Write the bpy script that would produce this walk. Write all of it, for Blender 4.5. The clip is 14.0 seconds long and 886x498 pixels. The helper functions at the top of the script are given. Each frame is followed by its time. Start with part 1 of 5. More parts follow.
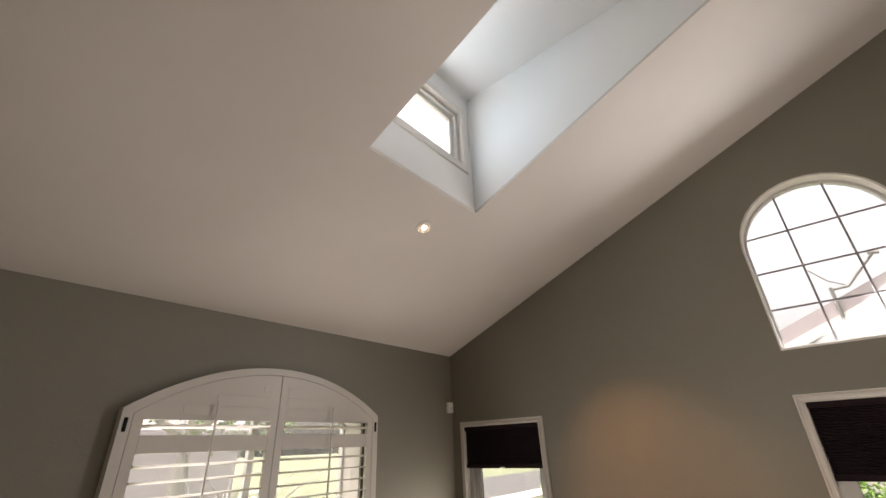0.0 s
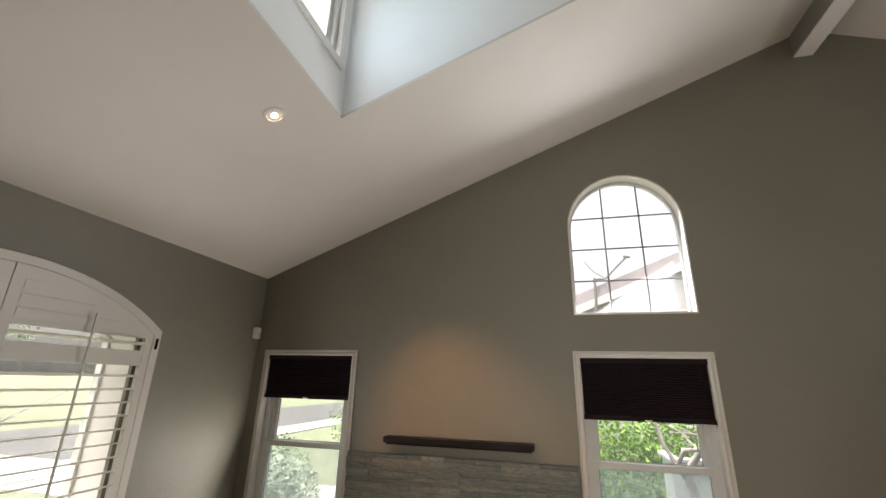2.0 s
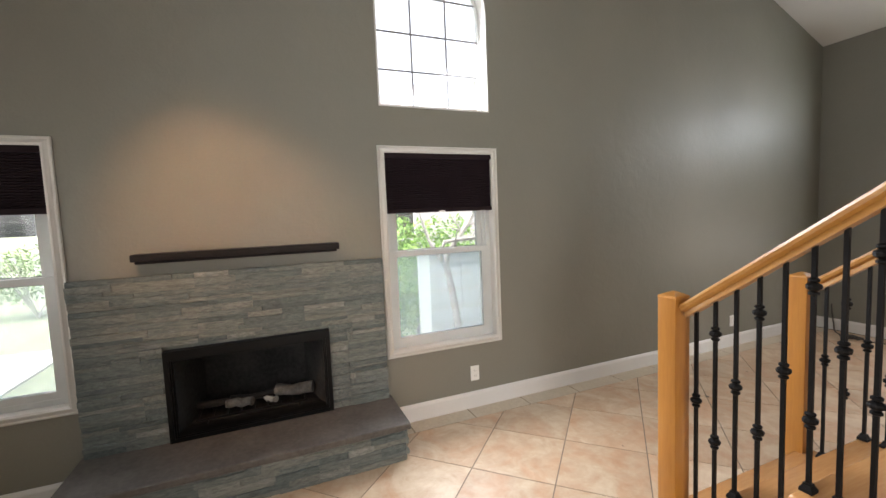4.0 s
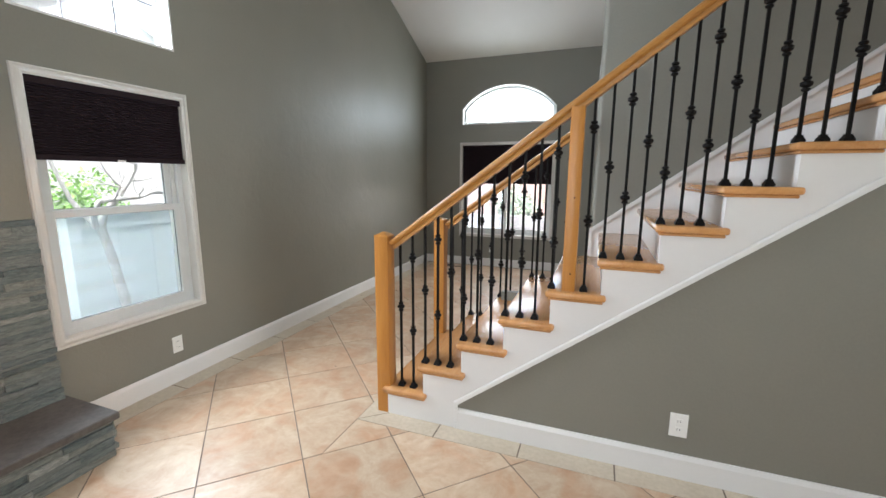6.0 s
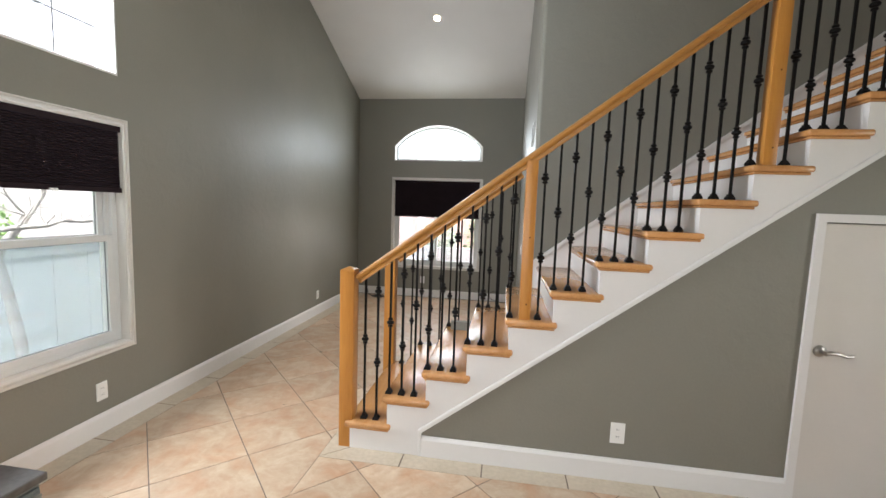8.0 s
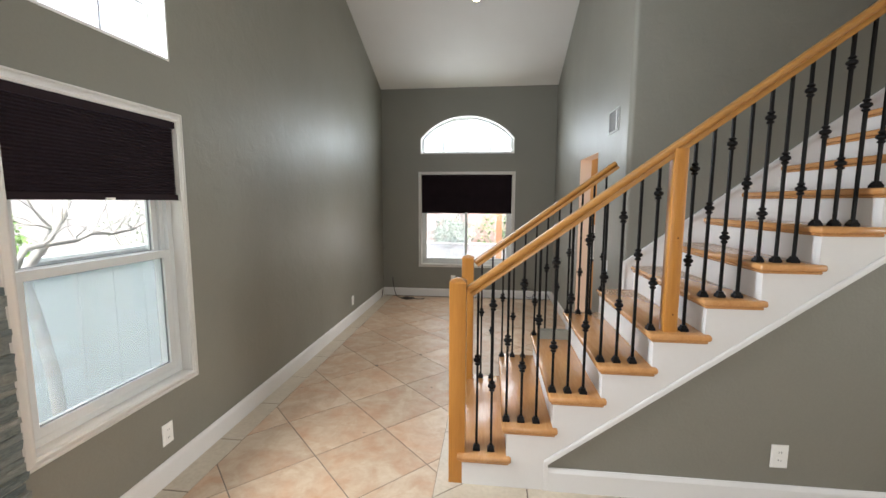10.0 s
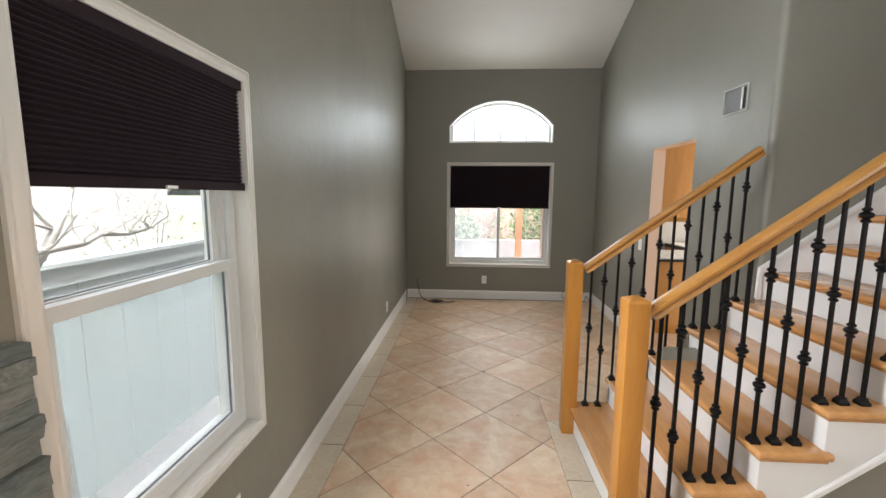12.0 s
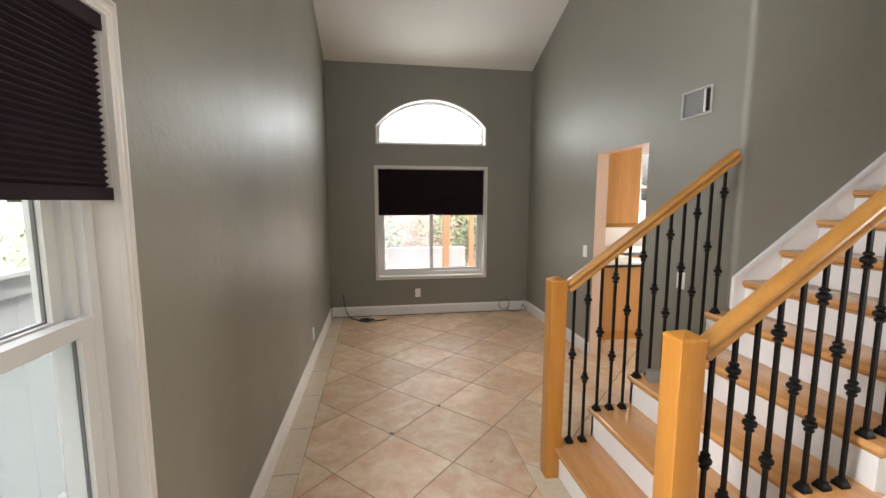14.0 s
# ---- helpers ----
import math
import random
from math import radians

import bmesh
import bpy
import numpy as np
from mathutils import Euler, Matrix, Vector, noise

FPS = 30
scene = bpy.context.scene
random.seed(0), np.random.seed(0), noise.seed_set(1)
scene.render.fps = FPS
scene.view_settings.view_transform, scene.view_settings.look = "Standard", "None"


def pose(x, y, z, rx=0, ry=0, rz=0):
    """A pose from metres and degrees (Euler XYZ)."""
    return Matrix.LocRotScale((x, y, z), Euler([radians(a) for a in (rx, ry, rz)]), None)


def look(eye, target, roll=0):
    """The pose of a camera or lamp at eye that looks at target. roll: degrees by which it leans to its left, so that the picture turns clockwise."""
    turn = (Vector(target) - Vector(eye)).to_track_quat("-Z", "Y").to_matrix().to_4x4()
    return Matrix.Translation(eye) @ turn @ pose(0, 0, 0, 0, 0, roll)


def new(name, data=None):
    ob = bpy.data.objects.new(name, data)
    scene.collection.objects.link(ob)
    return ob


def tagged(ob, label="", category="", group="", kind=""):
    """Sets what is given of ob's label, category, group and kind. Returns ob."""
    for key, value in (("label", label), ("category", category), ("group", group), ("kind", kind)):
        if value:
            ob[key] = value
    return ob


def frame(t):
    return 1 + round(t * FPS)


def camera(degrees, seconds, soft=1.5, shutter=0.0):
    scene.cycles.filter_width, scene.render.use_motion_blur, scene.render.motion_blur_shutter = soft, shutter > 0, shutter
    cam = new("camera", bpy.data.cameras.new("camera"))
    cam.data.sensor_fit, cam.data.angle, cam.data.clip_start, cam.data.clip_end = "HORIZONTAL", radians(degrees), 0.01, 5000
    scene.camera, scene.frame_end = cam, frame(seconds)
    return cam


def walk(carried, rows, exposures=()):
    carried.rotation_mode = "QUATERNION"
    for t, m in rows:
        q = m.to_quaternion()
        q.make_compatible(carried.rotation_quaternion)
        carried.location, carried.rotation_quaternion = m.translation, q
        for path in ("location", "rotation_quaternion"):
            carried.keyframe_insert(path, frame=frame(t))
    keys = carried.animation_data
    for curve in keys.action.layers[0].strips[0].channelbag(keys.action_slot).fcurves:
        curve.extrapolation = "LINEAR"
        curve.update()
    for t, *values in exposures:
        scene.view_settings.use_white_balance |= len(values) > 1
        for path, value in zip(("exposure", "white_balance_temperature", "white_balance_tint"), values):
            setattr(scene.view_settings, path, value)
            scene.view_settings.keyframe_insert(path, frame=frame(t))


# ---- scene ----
cam = camera(94.1, 14.0)
PATH = [
    (0, (3.495, -0.532, 1.792), (2.107, -1.683, 2.656), -2.3),
    (0.5, (3.491, -0.506, 1.837), (2.186, -1.596, 2.889), -1.1),
    (1, (3.454, -0.517, 1.839), (2.044, -1.544, 2.818), -0.9),
    (1.5, (3.392, -0.588, 1.811), (1.783, -1.407, 2.67), -0.0),
    (2, (3.312, -0.787, 1.762), (1.472, -1.274, 2.376), 1.4),
    (2.5, (3.163, -0.899, 1.734), (1.217, -1.042, 2.17), 2.3),
    (2.7, (3.064, -0.945, 1.717), (1.107, -0.994, 2.127), 1.8),
    (4.8, (2.816, -1.551, 1.42), (1.303, -0.316, 0.99), -1.7),
    (5, (2.819, -1.595, 1.422), (1.413, -0.234, 1.007), -1.2),
    (5.5, (2.729, -1.775, 1.448), (1.718, -0.093, 1.065), -0.6),
    (6, (2.747, -1.892, 1.461), (2.055, -0.048, 1.112), 0.3),
    (6.5, (2.821, -1.984, 1.477), (2.33, -0.071, 1.163), 0.5),
    (7, (2.807, -2.031, 1.506), (2.432, -0.081, 1.267), 0.3),
    (7.5, (2.657, -2.093, 1.518), (2.386, -0.12, 1.335), 0.7),
    (8, (2.5, -2.133, 1.51), (2.204, -0.164, 1.311), 2.0),
    (8.2, (2.444, -2.117, 1.51), (2.068, -0.161, 1.337), 2.4),
    (10.3, (1.591, -1.797, 1.536), (1.385, 0.179, 1.302), -0.3),
    (10.5, (1.497, -1.723, 1.53), (1.256, 0.25, 1.311), -1.7),
    (11, (1.294, -1.563, 1.528), (1.003, 0.402, 1.298), -2.2),
    (11.5, (1.064, -1.474, 1.53), (0.909, 0.503, 1.271), -1.0),
    (12, (0.903, -1.387, 1.521), (0.783, 0.593, 1.263), 0.4),
    (12.5, (0.831, -1.186, 1.52), (0.767, 0.799, 1.287), -0.2),
    (13, (0.74, -1.018, 1.517), (0.818, 0.967, 1.28), -0.2),
    (13.5, (0.638, -0.902, 1.531), (0.931, 1.061, 1.289), -0.1),
    (14, (0.627, -0.867, 1.534), (0.937, 1.095, 1.302), 0.1),
]
EXPOSURES = [(0, 1.68, 7350, 20), (0.5, 1.76, 7250, 20), (1.5, 1.8, 7000, 17), (2.0, 1.76, 6950, 14), (2.6, 2.18, 7250, 17), (5, 2.46, 5950, 11), (6.5, 2.48, 6000, 10), (8, 2.47, 6250, 12), (10.5, 2.37, 6250, 11), (12.5, 2.34, 6700, 13), (13, 2.36, 6950, 16), (14, 2.38, 6800, 15)]
walk(cam, [(t, look(eye, target, roll)) for t, eye, target, roll in PATH], EXPOSURES)

# ---------------------------------------------------------------- light
world = bpy.data.worlds.new("world")
scene.world = world
world.use_nodes = True
wn = world.node_tree
sky = wn.nodes.new("ShaderNodeTexSky")
sky.sky_type, sky.sun_disc = "NISHITA", False
sky.sun_elevation, sky.sun_rotation = radians(73), radians(138)
sky.dust_density, sky.ozone_density, sky.air_density = 9.0, 0.0, 1.2
haze = wn.nodes.new("ShaderNodeHueSaturation")
haze.inputs["Saturation"].default_value, haze.inputs["Value"].default_value = 0.35, 1.15
wn.links.new(sky.outputs[0], haze.inputs["Color"])
wn.links.new(haze.outputs["Color"], wn.nodes["Background"].inputs[0])
wn.nodes["Background"].inputs[1].default_value = 0.14
sun = bpy.data.lights.new("sun", "SUN")
sun.energy, sun.angle, sun.color = 1.1, radians(24), (1.0, 0.97, 0.93)
new("sun", sun).matrix_world = look((0, 0, 0), (-0.2, 0.22, -0.95))


def window_lamp(name, eye, target, w, h, watts, color=(1.0, 0.97, 0.92), spread=180):
    lamp = bpy.data.lights.new(name, "AREA")
    lamp.shape, lamp.size, lamp.size_y, lamp.energy, lamp.color = "RECTANGLE", w, h, watts, color
    lamp.spread = radians(spread)
    new(name, lamp).matrix_world = look(eye, target)


DAY = 0.15
window_lamp("daylight_w1", (0.13, -2.84, 1.05), (1, -2.84, 1.4), 0.7, 0.6, 14 * DAY)
window_lamp("daylight_w2", (0.13, -0.175, 1.05), (1.13, -0.175, 1.25), 0.7, 0.6, 52 * DAY, (0.93, 0.97, 1.0))
window_lamp("daylight_arch_west", (-0.03, -0.2, 2.75), (1, 0.0, 2.45), 0.72, 0.95, 64 * DAY, (0.88, 0.94, 1.0))
window_lamp("daylight_north", (1.35, 4.675, 0.95), (1.35, 3.5, 0.8), 1.25, 0.68, 8 * DAY)
window_lamp("daylight_arch_north", (1.35, 4.77, 2.53), (1.35, 3.8, 2.4), 1.36, 0.5, 41 * DAY, (0.88, 0.95, 1.0))
window_lamp("garden_light_arch_north", (1.35, 4.6, 2.55), (1.35, 3.4, 3.2), 1.2, 0.35, 4 * DAY, (0.95, 1.0, 0.84))
window_lamp("daylight_shutters", (1.95, -3.24, 1.4), (2.2, -1.5, 1.6), 1.45, 1.15, 30 * DAY, (0.97, 0.97, 0.97))
window_lamp("daylight_dormer", (1.98, -1.9, 3.84), (1.9, 0, 3.8), 0.5, 0.32, 9.5 * DAY, (0.6, 0.82, 1.0))
window_lamp("daylight_kitchen", (4.75, 4.5, 1.65), (4.0, 3.0, 1.2), 0.9, 1.0, 34 * DAY)
# Added fill lamp: brightens the cabinets from an unseen side of the kitchen.
window_lamp("fill_kitchen", (5.5, 2.4, 1.15), (3.3, 2.7, 1.1), 1.3, 1.9, 95 * DAY)
# Added fill from the unseen hall; brightens the fireplace side and the stairs.
window_lamp("fill_entry", (6.19, -1.6, 1.35), (0.2, -1.3, 0.9), 1.6, 1.9, 42 * DAY, spread=85)


def down_spot(name, eye, target, watts, cone, color):
    lamp = bpy.data.lights.new(name, "SPOT")
    lamp.energy, lamp.spot_size, lamp.spot_blend, lamp.color = watts, radians(cone), 0.9, color
    lamp.shadow_soft_size = 0.03
    new(name, lamp).matrix_world = look(eye, target)


down_spot("mantel_spot", (1.66, -2.2, 3.07), (0.0, -1.47, 1.22), 36, 44, (1.0, 0.57, 0.28))
down_spot("dining_spot", (1.53, 3.16, 3.76), (1.5, 3.16, 0.0), 9, 100, (1.0, 0.86, 0.7))

# ---------------------------------------------------------------- materials


def material(name, color, rough=0.5, metal=0.0, spec=0.5):
    m = bpy.data.materials.new(name)
    m.use_nodes = True
    b = m.node_tree.nodes["Principled BSDF"]
    b.inputs["Base Color"].default_value = (*color, 1)
    b.inputs["Roughness"].default_value = rough
    b.inputs["Metallic"].default_value = metal
    b.inputs["Specular IOR Level"].default_value = spec
    return m


def node(m, kind, **values):
    n = m.node_tree.nodes.new(kind)
    for key, value in values.items():
        n.inputs[key].default_value = value
    return n


def link(m, a, b):
    m.node_tree.links.new(a, b)


def bsdf(m):
    return m.node_tree.nodes["Principled BSDF"]


def coords(m, scale=(1, 1, 1)):
    tc = m.node_tree.nodes.new("ShaderNodeTexCoord")
    mp = m.node_tree.nodes.new("ShaderNodeMapping")
    mp.inputs["Scale"].default_value = scale
    link(m, tc.outputs["Object"], mp.inputs["Vector"])
    return mp.outputs["Vector"]


def ramp(m, fac, stops):
    r = m.node_tree.nodes.new("ShaderNodeValToRGB")
    while len(r.color_ramp.elements) < len(stops):
        r.color_ramp.elements.new(0.5)
    for e, (p, c) in zip(r.color_ramp.elements, stops):
        e.position, e.color = p, (*c, 1)
    link(m, fac, r.inputs["Fac"])
    return r.outputs["Color"]


def bump(m, height, strength, distance):
    n = node(m, "ShaderNodeBump", Strength=strength, Distance=distance)
    link(m, height, n.inputs["Height"])
    link(m, n.outputs["Normal"], bsdf(m).inputs["Normal"])


def noise_tex(m, vec, scale, detail=4.0, rough=0.5, distortion=0.0):
    n = node(m, "ShaderNodeTexNoise", Scale=scale, Detail=detail, Roughness=rough, Distortion=distortion)
    link(m, vec, n.inputs["Vector"])
    return n.outputs["Fac"]


def mix(m, a, b, fac, blend="MIX"):
    n = m.node_tree.nodes.new("ShaderNodeMix")
    n.data_type, n.blend_type = "RGBA", blend
    for sock, v in ((n.inputs[6], a), (n.inputs[7], b), (n.inputs[0], fac)):
        if hasattr(v, "is_linked"):
            link(m, v, sock)
        else:
            sock.default_value = (*v, 1) if isinstance(v, tuple) else v
    return n.outputs[2]


def mottled(name, low, high, rough, scale=3.0, fine=60.0, relief=0.15, depth=0.002, spec=0.5, metal=0.0, stretch=(1, 1, 1), speck=0.35):
    """A surface with broad patches, a fine grain and a fine relief."""
    m = material(name, low, rough, metal, spec)
    v = coords(m, stretch)
    a = ramp(m, noise_tex(m, v, scale, 5), [(0.3, low), (0.7, high)])
    g = noise_tex(m, v, fine, 3)
    c = mix(m, a, ramp(m, g, [(0.3, tuple(0.88 * k for k in low)), (0.7, tuple(min(1, 1.1 * k) for k in high))]), speck)
    link(m, c, bsdf(m).inputs["Base Color"])
    r = node(m, "ShaderNodeMapRange")
    r.inputs["To Min"].default_value, r.inputs["To Max"].default_value = max(0.02, rough - 0.06), min(1, rough + 0.08)
    link(m, noise_tex(m, v, scale * 2.3, 4), r.inputs["Value"])
    link(m, r.outputs["Result"], bsdf(m).inputs["Roughness"])
    bump(m, g, relief, depth)
    return m


WALL = mottled("wall_paint", (0.197, 0.187, 0.152), (0.214, 0.203, 0.166), 0.47, 1.3, 75, 0.3, 0.003, 0.46, speck=0.12)
wall_uneven = node(WALL, "ShaderNodeMath")
wall_uneven.operation = "MULTIPLY_ADD"
wall_uneven.inputs[1].default_value = 5.0
wall_v = coords(WALL)
link(WALL, noise_tex(WALL, wall_v, 9, 3, 0.6, 0.5), wall_uneven.inputs[0])
link(WALL, noise_tex(WALL, wall_v, 75, 3), wall_uneven.inputs[2])
bump(WALL, wall_uneven.outputs[0], 0.3, 0.0022)
CEIL = mottled("ceiling_paint", (0.60, 0.575, 0.535), (0.64, 0.615, 0.575), 0.75, 1.5, 140, 0.2, 0.002, 0.3, speck=0.05)
# Ceiling paint made paler and cooler: the well's bluish daylight is in the colour.
CEIL_LIT = mottled("ceiling_paint_lit", (0.76, 0.77, 0.76), (0.8, 0.8, 0.79), 0.6, 1.5, 120, 0.15, 0.002, 0.3, speck=0.05)
TRIM = mottled("trim_paint", (0.67, 0.65, 0.62), (0.71, 0.69, 0.66), 0.35, 2.0, 40, 0.05, 0.001, speck=0.05)
# Darker copy of trim_paint: shade on window casings and shutters put into colour.
TRIM_DIM = mottled("trim_paint_dim", (0.56, 0.535, 0.49), (0.61, 0.585, 0.54), 0.36, 2.0, 40, 0.05, 0.001, speck=0.05)
GASKET = mottled("grey_gasket", (0.1, 0.105, 0.105), (0.16, 0.165, 0.165), 0.6, 6, 60)
DOORW = mottled("door_paint", (0.6, 0.565, 0.515), (0.64, 0.605, 0.555), 0.38, 2.0, 40, 0.05, 0.001, speck=0.05)
VINYL = mottled("vinyl", (0.56, 0.57, 0.55), (0.62, 0.63, 0.61), 0.3, 2.0, 30, 0.03, 0.001, speck=0.05)
PLASTIC = mottled("white_plastic", (0.78, 0.77, 0.73), (0.82, 0.81, 0.77), 0.35, 4, 60, 0.03, 0.0005, speck=0.05)
IRON = mottled("black_iron", (0.003, 0.0026, 0.0026), (0.007, 0.0058, 0.005), 0.5, 8, 90, 0.2, 0.001, 0.16, 0.0)
STEEL = mottled("brushed_nickel", (0.35, 0.33, 0.3), (0.45, 0.43, 0.4), 0.3, 6, 200, 0.05, 0.0003, 0.5, 1.0)
BLACK = mottled("black_metal", (0.003, 0.003, 0.003), (0.006, 0.006, 0.006), 0.4, 5, 80, 0.1, 0.001, 0.14)
SOOT = mottled("firebox_lining", (0.016, 0.016, 0.016), (0.055, 0.054, 0.052), 0.9, 4, 40, 0.3, 0.003, 0.1)
ASH = mottled("ash_and_logs", (0.006, 0.0055, 0.0055), (0.022, 0.02, 0.019), 0.9, 14, 60, 0.5, 0.006)
FLOOR_DARK = mottled("floor_dark", (0.10, 0.085, 0.07), (0.17, 0.15, 0.12), 0.8, 30, 120, 0.2, 0.001)
GROUT = mottled("grout", (0.15, 0.115, 0.085), (0.22, 0.175, 0.135), 0.85, 5, 90, 0.3, 0.002)
MANTEL = mottled("mantel_stain", (0.006, 0.004, 0.004), (0.014, 0.01, 0.009), 0.5, 5, 40, 0.15, 0.001, 0.2, 0, (6, 1, 6))
CABLE = mottled("cable_rubber", (0.04, 0.035, 0.03), (0.07, 0.06, 0.05), 0.5, 8, 50)


def wood(name, dark, mid, light, rough, stretch, coat=0.15):
    m = material(name, mid, rough)
    info = m.node_tree.nodes.new("ShaderNodeObjectInfo")
    v = coords(m, stretch)
    add = m.node_tree.nodes.new("ShaderNodeVectorMath")
    sc = m.node_tree.nodes.new("ShaderNodeVectorMath")
    sc.operation = "SCALE"
    sc.inputs[0].default_value = (7, 3, 5)
    link(m, info.outputs["Random"], sc.inputs["Scale"])
    link(m, v, add.inputs[0])
    link(m, sc.outputs[0], add.inputs[1])
    w = add.outputs[0]
    broad = noise_tex(m, w, 1.6, 4, 0.55, 0.6)
    fine = noise_tex(m, w, 14, 5, 0.6, 0.3)
    c = ramp(m, broad, [(0.25, dark), (0.5, mid), (0.78, light)])
    c = mix(m, c, ramp(m, fine, [(0.3, dark), (0.65, light)]), 0.35)
    hue = node(m, "ShaderNodeHueSaturation")
    val = node(m, "ShaderNodeMapRange")
    val.inputs["To Min"].default_value, val.inputs["To Max"].default_value = 0.86, 1.12
    link(m, info.outputs["Random"], val.inputs["Value"])
    link(m, val.outputs["Result"], hue.inputs["Value"])
    link(m, c, hue.inputs["Color"])
    link(m, hue.outputs["Color"], bsdf(m).inputs["Base Color"])
    bsdf(m).inputs["Coat Weight"].default_value = coat
    bsdf(m).inputs["Coat Roughness"].default_value = 0.25
    bump(m, fine, 0.08, 0.001)
    return m


OAK_X = wood("rail_wood", (0.34, 0.14, 0.024), (0.42, 0.188, 0.036), (0.49, 0.235, 0.055), 0.34, (0.8, 9, 9))
OAK_Z = wood("post_wood", (0.35, 0.137, 0.019), (0.415, 0.172, 0.027), (0.47, 0.207, 0.038), 0.36, (9, 9, 0.8))
OAK_Y = wood("tread_wood", (0.42, 0.185, 0.058), (0.53, 0.255, 0.088), (0.6, 0.32, 0.125), 0.22, (9, 0.9, 9), 0.5)
MAPLE = wood("cabinet_wood", (0.46, 0.2, 0.06), (0.56, 0.27, 0.085), (0.62, 0.32, 0.11), 0.32, (7, 7, 0.7))
FENCE_RED = wood("redwood_boards", (0.48, 0.29, 0.25), (0.56, 0.36, 0.315), (0.62, 0.43, 0.38), 0.8, (6, 6, 0.6), 0.0)
POSTWOOD = wood("pergola_wood", (0.4, 0.17, 0.07), (0.5, 0.23, 0.1), (0.56, 0.28, 0.13), 0.6, (6, 6, 0.6), 0.0)
BARK = mottled("bark", (0.3, 0.28, 0.26), (0.46, 0.43, 0.4), 0.9, 6, 40, 0.6, 0.01)
PICKET = mottled("painted_fence", (0.46, 0.51, 0.52), (0.51, 0.56, 0.565), 0.6, 2, 30, 0.2, 0.002, 0.4, 0, (3, 3, 0.4), 0.1)
STUCCO = mottled("stucco", (0.36, 0.33, 0.33), (0.42, 0.39, 0.385), 0.9, 2, 60, 0.5, 0.006)
ROOFT = mottled("roof_tile", (0.33, 0.29, 0.31), (0.42, 0.375, 0.4), 0.85, 4, 40, 0.4, 0.01)
LAWN = mottled("lawn", (0.12, 0.15, 0.08), (0.18, 0.2, 0.12), 0.95, 1.5, 60, 0.8, 0.03)
CONCRETE = mottled("concrete", (0.34, 0.33, 0.31), (0.46, 0.45, 0.42), 0.9, 1.2, 40, 0.3, 0.004)
# Concrete darkened: shade over the path and patio is put into the colour.
PAVING = mottled("shaded_paving", (0.13, 0.125, 0.13), (0.2, 0.19, 0.195), 0.85, 1.5, 40, 0.3, 0.004)
COUNTER = mottled("white_counter", (0.66, 0.65, 0.62), (0.76, 0.75, 0.72), 0.25, 10, 90, 0.03, 0.0005)
DARKTOP = mottled("dark_counter_edge", (0.015, 0.014, 0.014), (0.05, 0.045, 0.04), 0.2, 20, 120, 0.03, 0.0005)


def leaf_material(name, low, high):
    m = material(name, low, 0.6)
    geo = m.node_tree.nodes.new("ShaderNodeNewGeometry")
    link(m, ramp(m, geo.outputs["Random Per Island"], [(0.0, low), (1.0, high)]), bsdf(m).inputs["Base Color"])
    bsdf(m).inputs["Transmission Weight"].default_value = 0.0
    return m


LEAF = leaf_material("leaves", (0.1, 0.17, 0.06), (0.24, 0.33, 0.13))
LEAF2 = leaf_material("hedge_leaves", (0.1, 0.22, 0.02), (0.2, 0.36, 0.05))
LEAF3 = leaf_material("grey_green_leaves", (0.22, 0.28, 0.19), (0.38, 0.44, 0.33))

# tile: warm beige with cloudy salmon and ochre patches, each tile turned differently
TILE = material("floor_tile", (0.4, 0.3, 0.22), 0.3)
ti = TILE.node_tree.nodes.new("ShaderNodeObjectInfo")
tv = coords(TILE)
tadd = TILE.node_tree.nodes.new("ShaderNodeVectorMath")
tsc = TILE.node_tree.nodes.new("ShaderNodeVectorMath")
tsc.operation = "SCALE"
tsc.inputs[0].default_value = (37, 23, 11)
link(TILE, ti.outputs["Random"], tsc.inputs["Scale"])
link(TILE, tv, tadd.inputs[0])
link(TILE, tsc.outputs[0], tadd.inputs[1])
t1 = noise_tex(TILE, tadd.outputs[0], 4.2, 6, 0.6, 0.8)
t2 = noise_tex(TILE, tadd.outputs[0], 11, 5, 0.65, 0.4)
tc1 = ramp(TILE, t1, [(0.38, (0.63, 0.51, 0.36)), (0.5, (0.53, 0.375, 0.24)), (0.63, (0.52, 0.3, 0.165))])
tc2 = ramp(TILE, t2, [(0.32, (0.38, 0.225, 0.135)), (0.66, (0.60, 0.475, 0.35))])
tcol = mix(TILE, tc1, tc2, 0.42)
thue = node(TILE, "ShaderNodeHueSaturation", Saturation=1.0)
tval = node(TILE, "ShaderNodeMapRange")
tval.inputs["To Min"].default_value, tval.inputs["To Max"].default_value = 0.88, 1.08
link(TILE, ti.outputs["Random"], tval.inputs["Value"])
link(TILE, tval.outputs["Result"], thue.inputs["Value"])
link(TILE, tcol, thue.inputs["Color"])
link(TILE, thue.outputs["Color"], bsdf(TILE).inputs["Base Color"])
trr = node(TILE, "ShaderNodeMapRange")
trr.inputs["To Min"].default_value, trr.inputs["To Max"].default_value = 0.31, 0.52
link(TILE, t2, trr.inputs["Value"])
link(TILE, trr.outputs["Result"], bsdf(TILE).inputs["Roughness"])
bump(TILE, t2, 0.12, 0.003)

# border tile: paler and greyer
BORDER = mottled("border_tile", (0.46, 0.385, 0.28), (0.56, 0.48, 0.365), 0.32, 6, 40, 0.1, 0.002)

